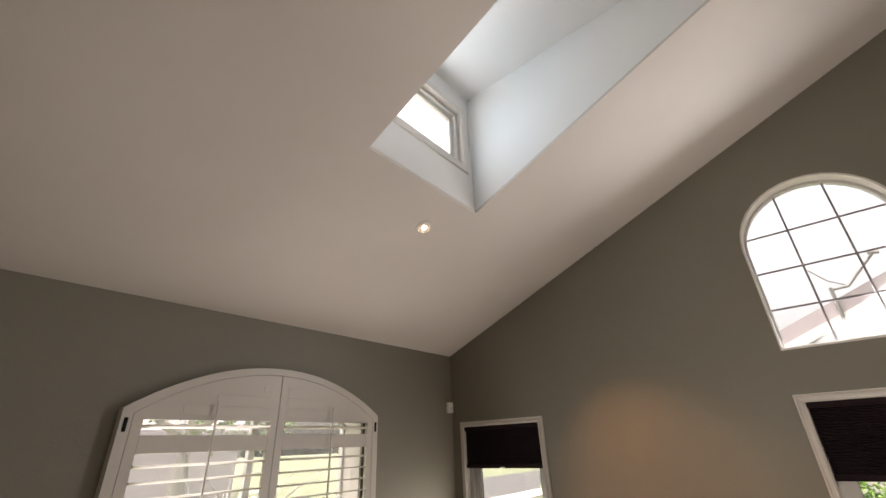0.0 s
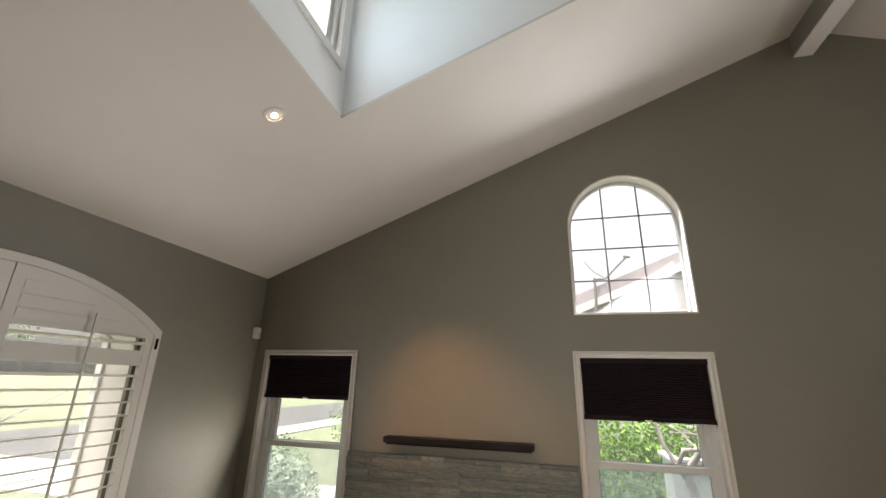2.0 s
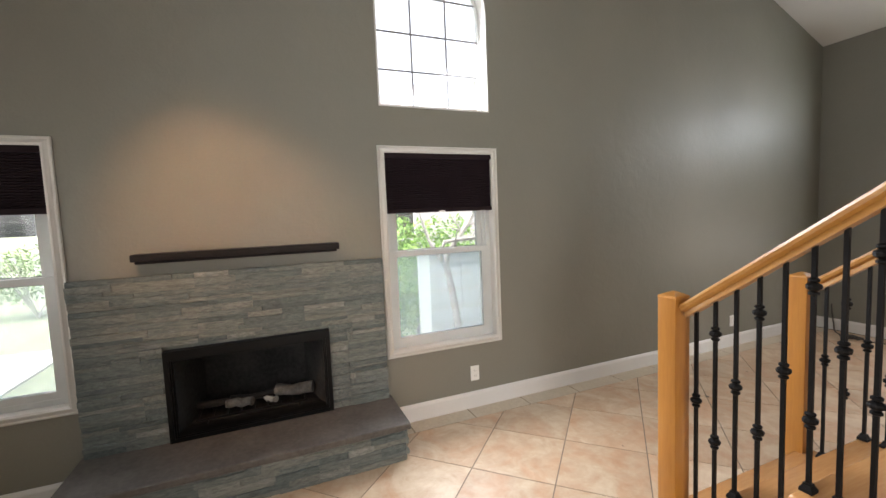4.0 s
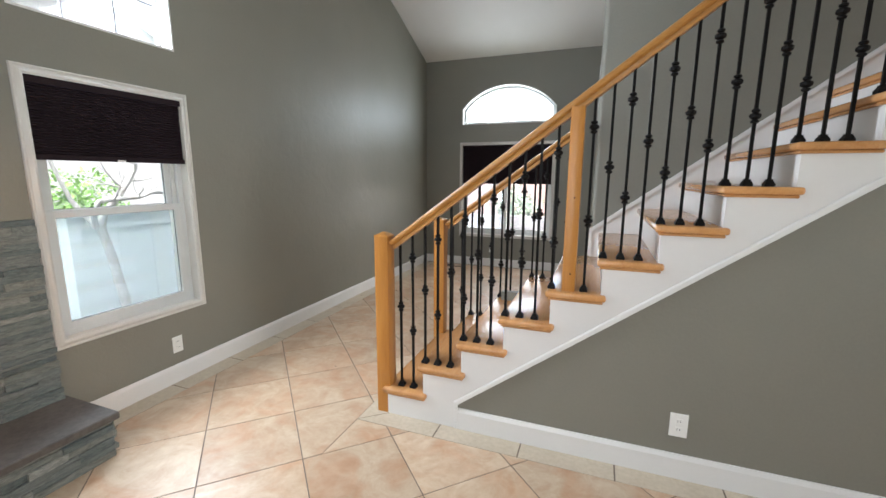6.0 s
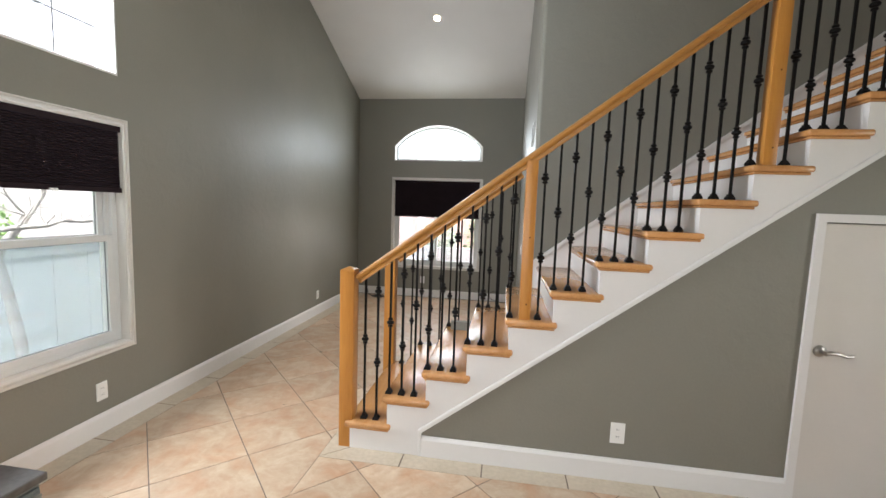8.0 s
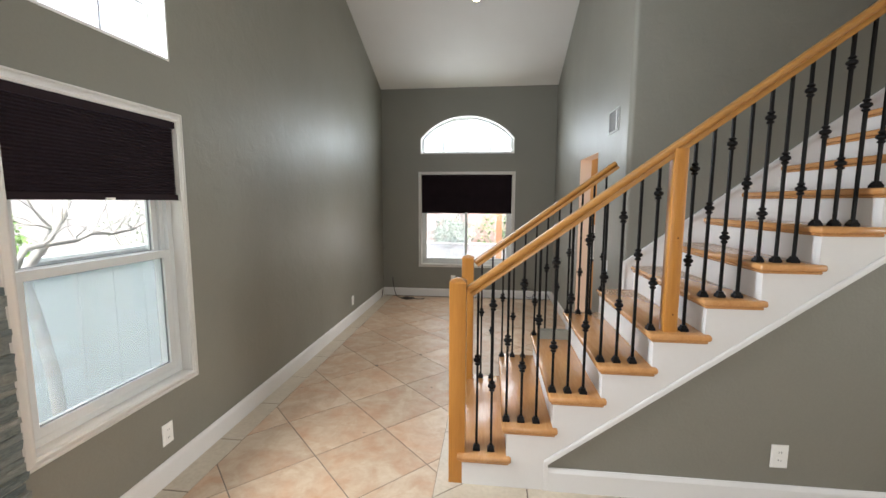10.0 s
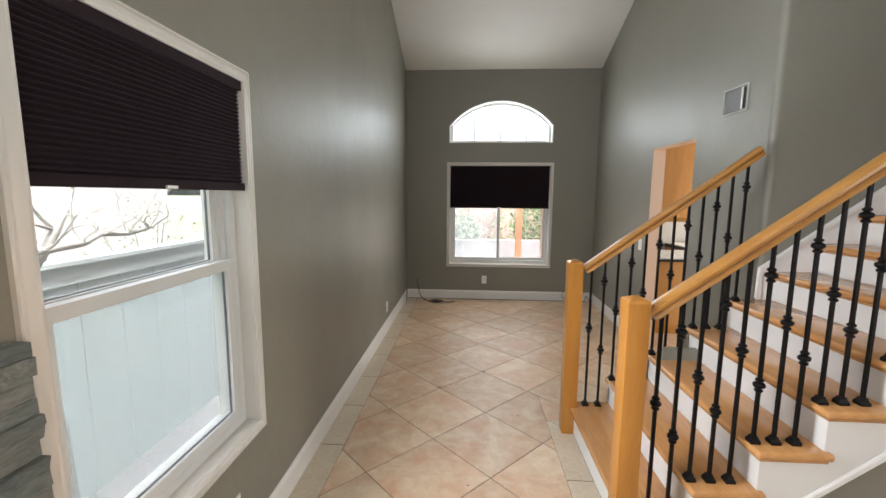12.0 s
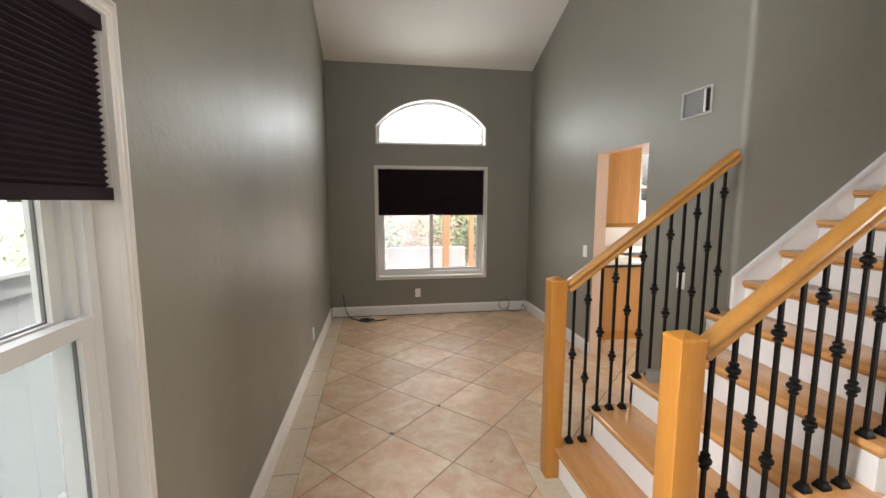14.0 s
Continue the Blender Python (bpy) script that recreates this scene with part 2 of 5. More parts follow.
# split slate: grey green with rusty and pale ledges, each piece its own tone
SLATE = material("slate", (0.15, 0.16, 0.15), 0.6)
si = SLATE.node_tree.nodes.new("ShaderNodeObjectInfo")
sadd = SLATE.node_tree.nodes.new("ShaderNodeVectorMath")
ssc = SLATE.node_tree.nodes.new("ShaderNodeVectorMath")
ssc.operation = "SCALE"
ssc.inputs[0].default_value = (41, 29, 17)
link(SLATE, si.outputs["Random"], ssc.inputs["Scale"])
link(SLATE, coords(SLATE, (0.6, 2.4, 1.3)), sadd.inputs[0])
link(SLATE, ssc.outputs[0], sadd.inputs[1])
sv = sadd.outputs[0]
s1 = noise_tex(SLATE, sv, 2.2, 6, 0.65, 0.6)
s2 = noise_tex(SLATE, sv, 9, 5, 0.7)
base = ramp(SLATE, si.outputs["Random"], [(0.0, (0.115, 0.14, 0.14)), (0.35, (0.17, 0.195, 0.19)), (0.65, (0.205, 0.222, 0.212)), (0.88, (0.245, 0.25, 0.225)), (1.0, (0.33, 0.34, 0.315))])
sc1 = mix(SLATE, base, ramp(SLATE, s1, [(0.32, (0.45, 0.48, 0.48)), (0.66, (1.15, 1.15, 1.1))]), 0.9, "MULTIPLY")
sc2 = mix(SLATE, sc1, ramp(SLATE, s2, [(0.3, (0.6, 0.6, 0.6)), (0.7, (1.0, 1.0, 1.0))]), 0.5, "MULTIPLY")
link(SLATE, sc2, bsdf(SLATE).inputs["Base Color"])
bump(SLATE, s1, 0.7, 0.012)
SLAB = mottled("hearth_slate", (0.058, 0.05, 0.043), (0.12, 0.106, 0.094), 0.5, 5, 40, 0.25, 0.003)

# pleated cloth
BLIND = mottled("blind_cloth", (0.0125, 0.0065, 0.0078), (0.0185, 0.01, 0.012), 0.8, 5, 150, 0.1, 0.001, 0.2)

# Violet sheen tint imitates skylight on the brown cloth.
bsdf(BLIND).inputs["Sheen Weight"].default_value = 0.05
bsdf(BLIND).inputs["Sheen Tint"].default_value = (0.55, 0.48, 0.75, 1)
bsdf(BLIND).inputs["Sheen Roughness"].default_value = 0.45

GLASS = bpy.data.materials.new("window_glass")
GLASS.use_nodes = True
gt = GLASS.node_tree
gt.nodes.remove(gt.nodes["Principled BSDF"])
gtr = gt.nodes.new("ShaderNodeBsdfTransparent")
gtr.inputs[0].default_value = (0.95, 0.965, 0.97, 1)
ggl = gt.nodes.new("ShaderNodeBsdfGlossy")
ggl.inputs["Roughness"].default_value = 0.02
glw = gt.nodes.new("ShaderNodeLayerWeight")
glw.inputs["Blend"].default_value = 0.5
gpw = gt.nodes.new("ShaderNodeMath")
gpw.operation = "POWER"
gpw.inputs[1].default_value = 4.0
gfr = gt.nodes.new("ShaderNodeMath")
gfr.operation = "MULTIPLY_ADD"
gfr.inputs[1].default_value, gfr.inputs[2].default_value = 0.35, 0.03
gt.links.new(glw.outputs["Facing"], gpw.inputs[0])
gt.links.new(gpw.outputs[0], gfr.inputs[0])
gmx = gt.nodes.new("ShaderNodeMixShader")
gt.links.new(gfr.outputs[0], gmx.inputs[0])
gt.links.new(gtr.outputs[0], gmx.inputs[1])
gt.links.new(ggl.outputs[0], gmx.inputs[2])
# Translucent veil: haze put into the panes to soften the outdoor contrast.
gveil = gt.nodes.new("ShaderNodeBsdfTranslucent")
gveil.inputs[0].default_value = (0.85, 0.9, 0.9, 1)
gveil_mix = gt.nodes.new("ShaderNodeMixShader")
gveil_mix.inputs[0].default_value = 0.04
gt.links.new(gmx.outputs[0], gveil_mix.inputs[1])
gt.links.new(gveil.outputs[0], gveil_mix.inputs[2])
gt.links.new(gveil_mix.outputs[0], gt.nodes["Material Output"].inputs[0])

# fine mesh: mostly open, the threads pale
SCREEN = bpy.data.materials.new("insect_mesh")
SCREEN.use_nodes = True
snt = SCREEN.node_tree
snt.nodes.remove(snt.nodes["Principled BSDF"])
s_open, s_thread, s_mix = (snt.nodes.new(k) for k in ("ShaderNodeBsdfTransparent", "ShaderNodeBsdfTranslucent", "ShaderNodeMixShader"))
s_thread.inputs[0].default_value = (0.5, 0.58, 0.6, 1)
s_mix.inputs[0].default_value = 0.2
snt.links.new(s_open.outputs[0], s_mix.inputs[1])
snt.links.new(s_thread.outputs[0], s_mix.inputs[2])
snt.links.new(s_mix.outputs[0], snt.nodes["Material Output"].inputs[0])

BULB = material("lit_bulb", (1, 1, 1))
bsdf(BULB).inputs["Emission Color"].default_value = (1.0, 0.78, 0.5, 1)
bsdf(BULB).inputs["Emission Strength"].default_value = 14.0

# ---------------------------------------------------------------- mesh helpers


def thing(name, label="", category="", group="", kind="", at=(0, 0, 0)):
    ob = new(name)
    ob.location = at
    ob.empty_display_size = 0.1
    return tagged(ob, label, category, group, kind)


def part(name, bm, mat, parent=None, label=""):
    me = bpy.data.meshes.new(name)
    bmesh.ops.recalc_face_normals(bm, faces=bm.faces)
    bm.to_mesh(me)
    bm.free()
    me.materials.append(mat)
    ob = new(name, me)
    if parent:
        ob.parent = parent
        off = Vector((0, 0, 0))
        p = parent
        while p:
            off += p.location
            p = p.parent
        ob.location = -off
    if label:
        ob["label"] = label
    return ob


def smooth(ob, angle=35):
    me = ob.data
    me.polygons.foreach_set("use_smooth", [True] * len(me.polygons))
    me.set_sharp_from_angle(angle=radians(angle))
    return ob


def add_box(bm, x0, x1, y0, y1, z0, z1, bevel=0.0, segments=1):
    m = Matrix.Translation(((x0 + x1) / 2, (y0 + y1) / 2, (z0 + z1) / 2)) @ Matrix.Diagonal((x1 - x0, y1 - y0, z1 - z0, 1))
    r = bmesh.ops.create_cube(bm, size=1, matrix=m)
    if bevel:
        edges = list({e for v in r["verts"] for e in v.link_edges})
        bmesh.ops.bevel(bm, geom=edges, offset=bevel, segments=segments, affect="EDGES", profile=0.5)


def box(name, dims, mat, parent=None, bevel=0.0, label="", segments=1):
    bm = bmesh.new()
    add_box(bm, *dims, bevel, segments)
    ob = part(name, bm, mat, parent, label)
    return smooth(ob) if segments > 1 else ob


def on_x(x):
    return lambda u, v, d: (x + d, u, v)


def on_y(y):
    return lambda u, v, d: (u, y + d, v)


def on_z(z):
    return lambda u, v, d: (u, v, z + d)


def add_plate(bm, place, outer, holes, d0, d1):
    """A flat plate with holes: outlines in (u, v), from depth d0 to d1."""
    front, back = [], []
    for loop in (outer, *holes):
        for d, keep in ((d0, front), (d1, back)):
            vs = [bm.verts.new(place(u, v, d)) for u, v in loop]
            keep.append(vs)
    for keep in (front, back):
        edges = []
        for vs in keep:
            edges += [bm.edges.new((vs[i], vs[(i + 1) % len(vs)])) for i in range(len(vs))]
        bmesh.ops.triangle_fill(bm, edges=edges, use_beauty=True)
    for f, b in zip(front, back):
        n = len(f)
        for i in range(n):
            bm.faces.new((f[i], f[(i + 1) % n], b[(i + 1) % n], b[i]))


def plate(name, place, outer, holes, d0, d1, mat, parent=None, label=""):
    bm = bmesh.new()
    add_plate(bm, place, outer, holes, d0, d1)
    return part(name, bm, mat, parent, label)


def rect(u0, u1, v0, v1):
    return [(u0, v0), (u1, v0), (u1, v1), (u0, v1)]


def arch(u0, u1, v0, spring, top, n=18):
    """A window outline with a curved head."""
    c, a, b = (u0 + u1) / 2, (u1 - u0) / 2, top - spring
    pts = [(u0, v0), (u1, v0)]
    for i in range(n + 1):
        t = math.pi * i / n
        pts.append((c + a * math.cos(t), spring + b * math.sin(t)))
    return pts


def segment(u0, u1, v0, spring, top, n=16):
    """A window outline with a flat circular head."""
    c, a, h = (u0 + u1) / 2, (u1 - u0) / 2, top - spring
    r = (a * a + h * h) / (2 * h)
    half = math.asin(a / r)
    pts = [(u0, v0), (u1, v0)]
    for i in range(n + 1):
        t = half - 2 * half * i / n
        pts.append((c + r * math.sin(t), top - r + r * math.cos(t)))
    return pts


def inset(loop, k, cu, cv):
    return [(cu + (u - cu) * k[0], cv + (v - cv) * k[1]) for u, v in loop]


def add_sweep(bm, path, profile, up=(0, 0, 1)):
    """Sweeps a closed profile (side, up) along a straight or bent path."""
    rings = []
    up = Vector(up)
    for i, p in enumerate(path):
        a = Vector(path[max(0, i - 1)])
        b = Vector(path[min(len(path) - 1, i + 1)])
        d = (b - a).normalized()
        side = d.cross(up).normalized()
        top = side.cross(d).normalized()
        rings.append([bm.verts.new(Vector(p) + side * s + top * t) for s, t in profile])
    n = len(profile)
    for r0, r1 in zip(rings, rings[1:]):
        for i in range(n):
            bm.faces.new((r0[i], r0[(i + 1) % n], r1[(i + 1) % n], r1[i]))
    bm.faces.new(rings[0])
    bm.faces.new(rings[-1])


def add_tube(bm, path, radii, sides=6):
    rings = []
    for i, p in enumerate(path):
        a = Vector(path[max(0, i - 1)])
        b = Vector(path[min(len(path) - 1, i + 1)])
        q = (b - a).to_track_quat("Z", "Y")
        r = radii[i] if isinstance(radii, (list, tuple)) else radii
        rings.append([bm.verts.new(Vector(p) + q @ Vector((r * math.cos(2 * math.pi * k / sides), r * math.sin(2 * math.pi * k / sides), 0))) for k in range(sides)])
    for r0, r1 in zip(rings, rings[1:]):
        for k in range(sides):
            bm.faces.new((r0[k], r0[(k + 1) % sides], r1[(k + 1) % sides], r1[k]))
    bm.faces.new(rings[0])
    bm.faces.new(rings[-1])


def add_lathe(bm, profile, sides=20, m=Matrix()):
    """Turns (radius, height) points round the z axis."""
    rings = []
    for r, z in profile:
        rings.append([bm.verts.new(m @ Vector((r * math.cos(2 * math.pi * k / sides), r * math.sin(2 * math.pi * k / sides), z))) for k in range(sides)])
    for r0, r1 in zip(rings, rings[1:]):
        for k in range(sides):
            bm.faces.new((r0[k], r0[(k + 1) % sides], r1[(k + 1) % sides], r1[k]))
    bm.faces.new(rings[0])
    bm.faces.new(rings[-1])


# ---------------------------------------------------------------- the plan
SOUTH, NORTH, EAST = -3.395, 4.63, 6.2
DIN_E = 2.7            # east wall of the dining end
STAIR_N = 1.25        # wall behind the stairs
RIDGE_Y = 1.352
PITCH = 0.403


def roof_s(y):
    return 2.665 + PITCH * (y - SOUTH)


def roof_n(y):
    return 3.257 + PITCH * (NORTH - y)


W1 = (-3.257, -2.422, 0.535, 1.968)
W2 = (-0.606, 0.257, 0.535, 1.968)
ARCH_W = arch(-0.612, 0.244, 2.274, 2.99, 3.42)
WN = (0.626, 2.066, 0.516, 1.954)
ARCH_N = segment(0.617, 2.078, 2.265, 2.5, 2.845)
SHUT = segment(1.15, 2.735, 0.7, 2.0, 2.27)

# west wall with two sash windows and the arched light
tagged(plate("wall_west", on_x(0), [(SOUTH - 0.15, -0.4), (NORTH + 0.15, -0.4), (NORTH + 0.15, roof_n(NORTH + 0.15) + 0.02), (RIDGE_Y, roof_s(RIDGE_Y) + 0.06), (SOUTH - 0.15, roof_s(SOUTH - 0.15) + 0.02)],
             [rect(*W1), rect(*W2), ARCH_W, rect(-1.968, -1.049, 0.226, 0.76)], 0, -0.15, WALL), "grey satin-painted tall gable wall with windows", "wall", kind="structure")
tagged(plate("wall_north", on_y(NORTH), [(0, -0.4), (DIN_E + 0.12, -0.4), (DIN_E + 0.12, roof_n(NORTH)), (0, roof_n(NORTH))], [rect(*WN), ARCH_N], 0, 0.15, WALL),
       "grey painted end wall with arched window", "wall", kind="structure")
tagged(plate("wall_south", on_y(SOUTH), [(0, -0.4), (EAST, -0.4), (EAST, roof_s(SOUTH)), (0, roof_s(SOUTH))], [SHUT], 0, -0.15, WALL),
       "grey painted wall round the shuttered window", "wall", kind="structure")
KD = (2.09, 2.855)
tagged(plate("wall_east", on_x(DIN_E), [(STAIR_N + 0.035, 0), (KD[0], 0), (KD[0], 1.985), (KD[1], 1.985), (KD[1], 0), (NORTH, 0), (NORTH, roof_n(NORTH)), (RIDGE_Y, roof_n(RIDGE_Y)), (STAIR_N + 0.035, roof_s(STAIR_N + 0.035))],
             [], 0, 0.12, WALL), "grey painted wall with an open passage", "wall", kind="structure")
tagged(plate("wall_stairs", on_y(STAIR_N), [(DIN_E + 0.035, 0), (EAST, 0), (EAST, roof_s(STAIR_N)), (DIN_E + 0.035, roof_s(STAIR_N))], [], 0, 0.11, WALL),
       "grey painted wall behind the stairs", "wall", kind="structure")
bm = bmesh.new()
arc = [(DIN_E + 0.035 - 0.035 * math.cos(k * math.pi / 16), STAIR_N + 0.035 - 0.035 * math.sin(k * math.pi / 16)) for k in range(9)]
add_plate(bm, on_z(0), arc + [(DIN_E + 0.034, STAIR_N + 0.034)], [], 0.0, roof_s(STAIR_N))
tagged(smooth(part("wall_corner", bm, WALL), 40), "rounded grey painted wall corner", "wall", kind="structure")
tagged(plate("wall_hall", on_x(3.755), [(SOUTH, 0), (-1.4, 0), (-1.4, roof_s(-1.4)), (SOUTH, roof_s(SOUTH))], [], 0, 0.12, WALL),
       "grey painted wall towards the hall", "wall", kind="structure")
tagged(plate("wall_far_east", on_x(EAST), [(SOUTH, 0), (NORTH, 0), (NORTH, roof_n(NORTH)), (RIDGE_Y, roof_s(RIDGE_Y)), (SOUTH, roof_s(SOUTH))], [rect(-2.4, -0.8, 0.4, 2.3)], 0, 0.12, WALL),
       "grey painted hall wall with an added tall opening", "wall", kind="structure")

# ceilings
DX0, DX1, DY0, DZ = 1.425, 2.385, -1.94, 4.3
DY1 = SOUTH + (DZ - 2.665) / PITCH
ceil_s = lambda u, v, d: (u, v, roof_s(v) + d)
ceil_n = lambda u, v, d: (u, v, roof_n(v) + d)
tagged(plate("ceiling_south", ceil_s, rect(0, EAST, SOUTH, RIDGE_Y), [rect(DX0, DX1, DY0, DY1)], 0, 0.02, CEIL), "off-white sloped plaster ceiling with dormer well", "ceiling", kind="structure")
tagged(plate("ceiling_north", ceil_n, rect(0, EAST, RIDGE_Y, NORTH), [], 0, 0.12, CEIL), "off-white sloped plaster ceiling", "ceiling", kind="structure")
beam = thing("ridge_beam", "grey ridge beam with a white underside", "beam", kind="structure")
box("beam_body", (0.002, EAST, 1.24, 1.36, 4.342, 4.6), WALL, beam)
box("beam_soffit", (0.002, EAST, 1.235, 1.365, 4.328, 4.342), TRIM, beam)

# dormer well with its window
dorm = thing("dormer_well", "dormer well in the ceiling, plaster coloured as lit", "dormer", kind="structure")
side = [(DY0, roof_s(DY0) + 0.021), (DY1 - 0.05, DZ), (DY0, DZ)]
plate("well_side", on_x(DX0), side, [], 0, -0.06, CEIL_LIT, dorm)
plate("well_side", on_x(DX1), side, [], 0, 0.06, CEIL_LIT, dorm)
plate("well_ceiling", on_z(DZ), rect(DX0 - 0.06, DX1 + 0.06, DY0 - 0.08, DY1 + 0.1), [], 0.0005, 0.06, CEIL_LIT, dorm)
DWIN = (1.535, 2.28, 3.6, 4.09)
plate("well_front", on_y(DY0), rect(DX0 - 0.06, DX1 + 0.06, roof_s(DY0) + 0.021, DZ), [rect(*DWIN)], 0, -0.08, CEIL_LIT, dorm)


def add_frame(bm, place, o, width, d0, d1):
    u0, u1, v0, v1 = o
    add_plate(bm, place, rect(*o), [rect(u0 + width, u1 - width, v0 + width, v1 - width)], d0, d1)


def glass(place, loop, depth, parent, name="pane"):
    bm = bmesh.new()
    add_plate(bm, place, loop, [], depth, depth - 0.004)
    ob = part(name, bm, GLASS, parent)
    ob.visible_shadow = False
    return ob


dw = thing("window_dormer", "small white framed dormer window", "window", kind="structure")
for w, a, b in ((0.05, 0.012, -0.02), (0.085, -0.022, -0.05), (0.12, -0.05, -0.075)):
    bm = bmesh.new()
    o = (DWIN[0] - 0.05 + w - 0.05, DWIN[1] + 0.05 - w + 0.05, DWIN[2] - 0.05 + w - 0.05, DWIN[3] + 0.05 - w + 0.05)
    add_frame(bm, on_y(DY0), o, 0.054, a, b)
    part("window_frame", bm, TRIM if w == 0.05 else VINYL, dw)
glass(on_y(DY0), rect(DWIN[0] + 0.05, DWIN[1] - 0.05, DWIN[2] + 0.05, DWIN[3] - 0.05), -0.06, dw)


# ---------------------------------------------------------------- windows


def casing(place, o, s, parent):
    """A moulded picture-frame casing with mitred corners; s is the inward sign of depth."""
    u0, u1, v0, v1 = o
    bm = bmesh.new()
    rings = []
    for out, h in ((0.036, 0.0), (0.036, 0.013), (0.033, 0.017), (0.027, 0.017), (0.024, 0.012), (0.02, 0.011), (0.012, 0.015), (0.003, 0.023), (-0.003, 0.023), (-0.006, 0.018), (-0.011, 0.016), (-0.011, 0.0)):
        rings.append([bm.verts.new(place(u, v, s * h)) for u, v in rect(u0 - out, u1 + out, v0 - out, v1 + out)])
    for a, b in zip(rings, rings[1:] + rings[:1]):
        for i in range(4):
            bm.faces.new((a[i], a[(i + 1) % 4], b[(i + 1) % 4], b[i]))
    smooth(part("casing", bm, TRIM_DIM, parent), 25)


def sash_window(name, o, label):
    """A single-hung white vinyl window in the west wall."""
    w = thing(name, label, "window", kind="structure")
    u0, u1, v0, v1 = o
    p = on_x(0)
    casing(p, o, 1, w)
    bm = bmesh.new()
    add_plate(bm, p, rect(u0, u1, v0, v1), [rect(u0 + 0.012, u1 - 0.012, v0 + 0.012, v1 - 0.012)], 0, -0.05)
    part("liner", bm, TRIM_DIM, w)
    bm = bmesh.new()
    add_plate(bm, p, rect(u0, u1, v0, v1), [rect(u0 + 0.045, u1 - 0.045, v0 + 0.045, v1 - 0.045)], -0.05, -0.075)
    part("window_frame", bm, VINYL, w)
    bm = bmesh.new()
    add_plate(bm, p, rect(u0, u1, v0, v1), [rect(u0 + 0.07, u1 - 0.07, v0 + 0.07, v1 - 0.07)], -0.075, -0.13)
    part("window_frame", bm, VINYL, w)
    mid = 1.247
    for nm, a, b, d, sw in (("lower_sash", v0 + 0.045, mid + 0.012, -0.052, 0.04), ("upper_sash", mid - 0.02, v1 - 0.07, -0.092, 0.035)):
        ins = 0.045 if nm == "lower_sash" else 0.07
        bm = bmesh.new()
        add_frame(bm, p, (u0 + ins, u1 - ins, a, b), sw, d, d - 0.034)
        sash = part(nm, bm, VINYL, w)
        bm = bmesh.new()
        add_frame(bm, p, (u0 + ins + sw, u1 - ins - sw, a + sw, b - sw), 0.003, d - 0.012, d - 0.02)
        part("bead", bm, GASKET, sash, "dark glazing gasket")
        glass(p, rect(u0 + ins + sw, u1 - ins - sw, a + sw, b - sw), d - 0.016, sash)
    bm = bmesh.new()
    add_plate(bm, p, rect(u0 + 0.071, u1 - 0.071, v0 + 0.071, mid - 0.022), [], -0.124, -0.1255)
    mesh_ob = part("insect_screen", bm, SCREEN, w, "pale fine-mesh insect screen")
    mesh_ob.visible_shadow = False
    return w


sash_window("window_1", W1, "white single-hung window with moulded casing")
sash_window("window_2", W2, "white single-hung window with moulded casing")


def pleated_blind(name, axis, u0, u1, z0, z1, depth, label, pitch=0.0145):
    """A cellular blind: head rail, zigzag cloth and bottom rail."""
    b = thing(name, label, "window blind", group="cellular blinds")
    mk = on_x(depth) if axis == "x" else on_y(depth)
    s = 1 if axis == "x" else -1
    bm = bmesh.new()
    add_plate(bm, mk, rect(u0, u1, z1 - 0.035, z1), [], -0.02 * s, 0.02 * s)
    part("head_rail", bm, BLIND, b)
    n = int((z1 - 0.035 - z0 - 0.03) / pitch)
    bm = bmesh.new()
    rows = []
    for i in range(2 * n + 1):
        z = z0 + 0.03 + (z1 - 0.065 - z0) * i / (2 * n)
        d = 0.009 if i % 2 else -0.001
        rows.append([bm.verts.new(mk(u, z, s * d)) for u in (u0 + 0.004, u1 - 0.004)] + [bm.verts.new(mk(u, z, -s * (0.002 + d))) for u in (u1 - 0.004, u0 + 0.004)])
    for a, c in zip(rows, rows[1:]):
        for k in range(4):
            bm.faces.new((a[k], a[(k + 1) % 4], c[(k + 1) % 4], c[k]))
    bm.faces.new(rows[0])
    bm.faces.new(rows[-1])
    part("pleated_cloth", bm, BLIND, b)
    bm = bmesh.new()
    add_plate(bm, mk, rect(u0, u1, z0, z0 + 0.03), [], -0.014 * s, 0.014 * s)
    part("bottom_rail", bm, BLIND, b)
    c = (u0 + u1) / 2
    bm = bmesh.new()
    add_plate(bm, mk, rect(c - 0.022, c + 0.022, z0 + 0.002, z0 + 0.011), [], 0.014 * s, 0.02 * s)
    part("pull_tab", bm, PLASTIC, b, "small clear plastic pull tab")
    return b


pleated_blind("window_blind", "x", W1[0] + 0.014, W1[1] - 0.014, 1.6, W1[3] - 0.012, -0.012, "dark brown cellular blind half lowered in the window")
pleated_blind("window_blind", "x", W2[0] + 0.014, W2[1] - 0.014, 1.534, W2[3] - 0.012, -0.012, "dark brown cellular blind half lowered in the window")
pleated_blind("window_blind", "y", WN[0] + 0.01, WN[1] - 0.014, 1.342, WN[3] - 0.008, NORTH + 0.02, "dark brown cellular blind half lowered in the end window")


def loop_ring(bm, place, loop, k, c, d0, d1):
    add_plate(bm, place, loop, [inset(loop, k, *c)], d0, d1)


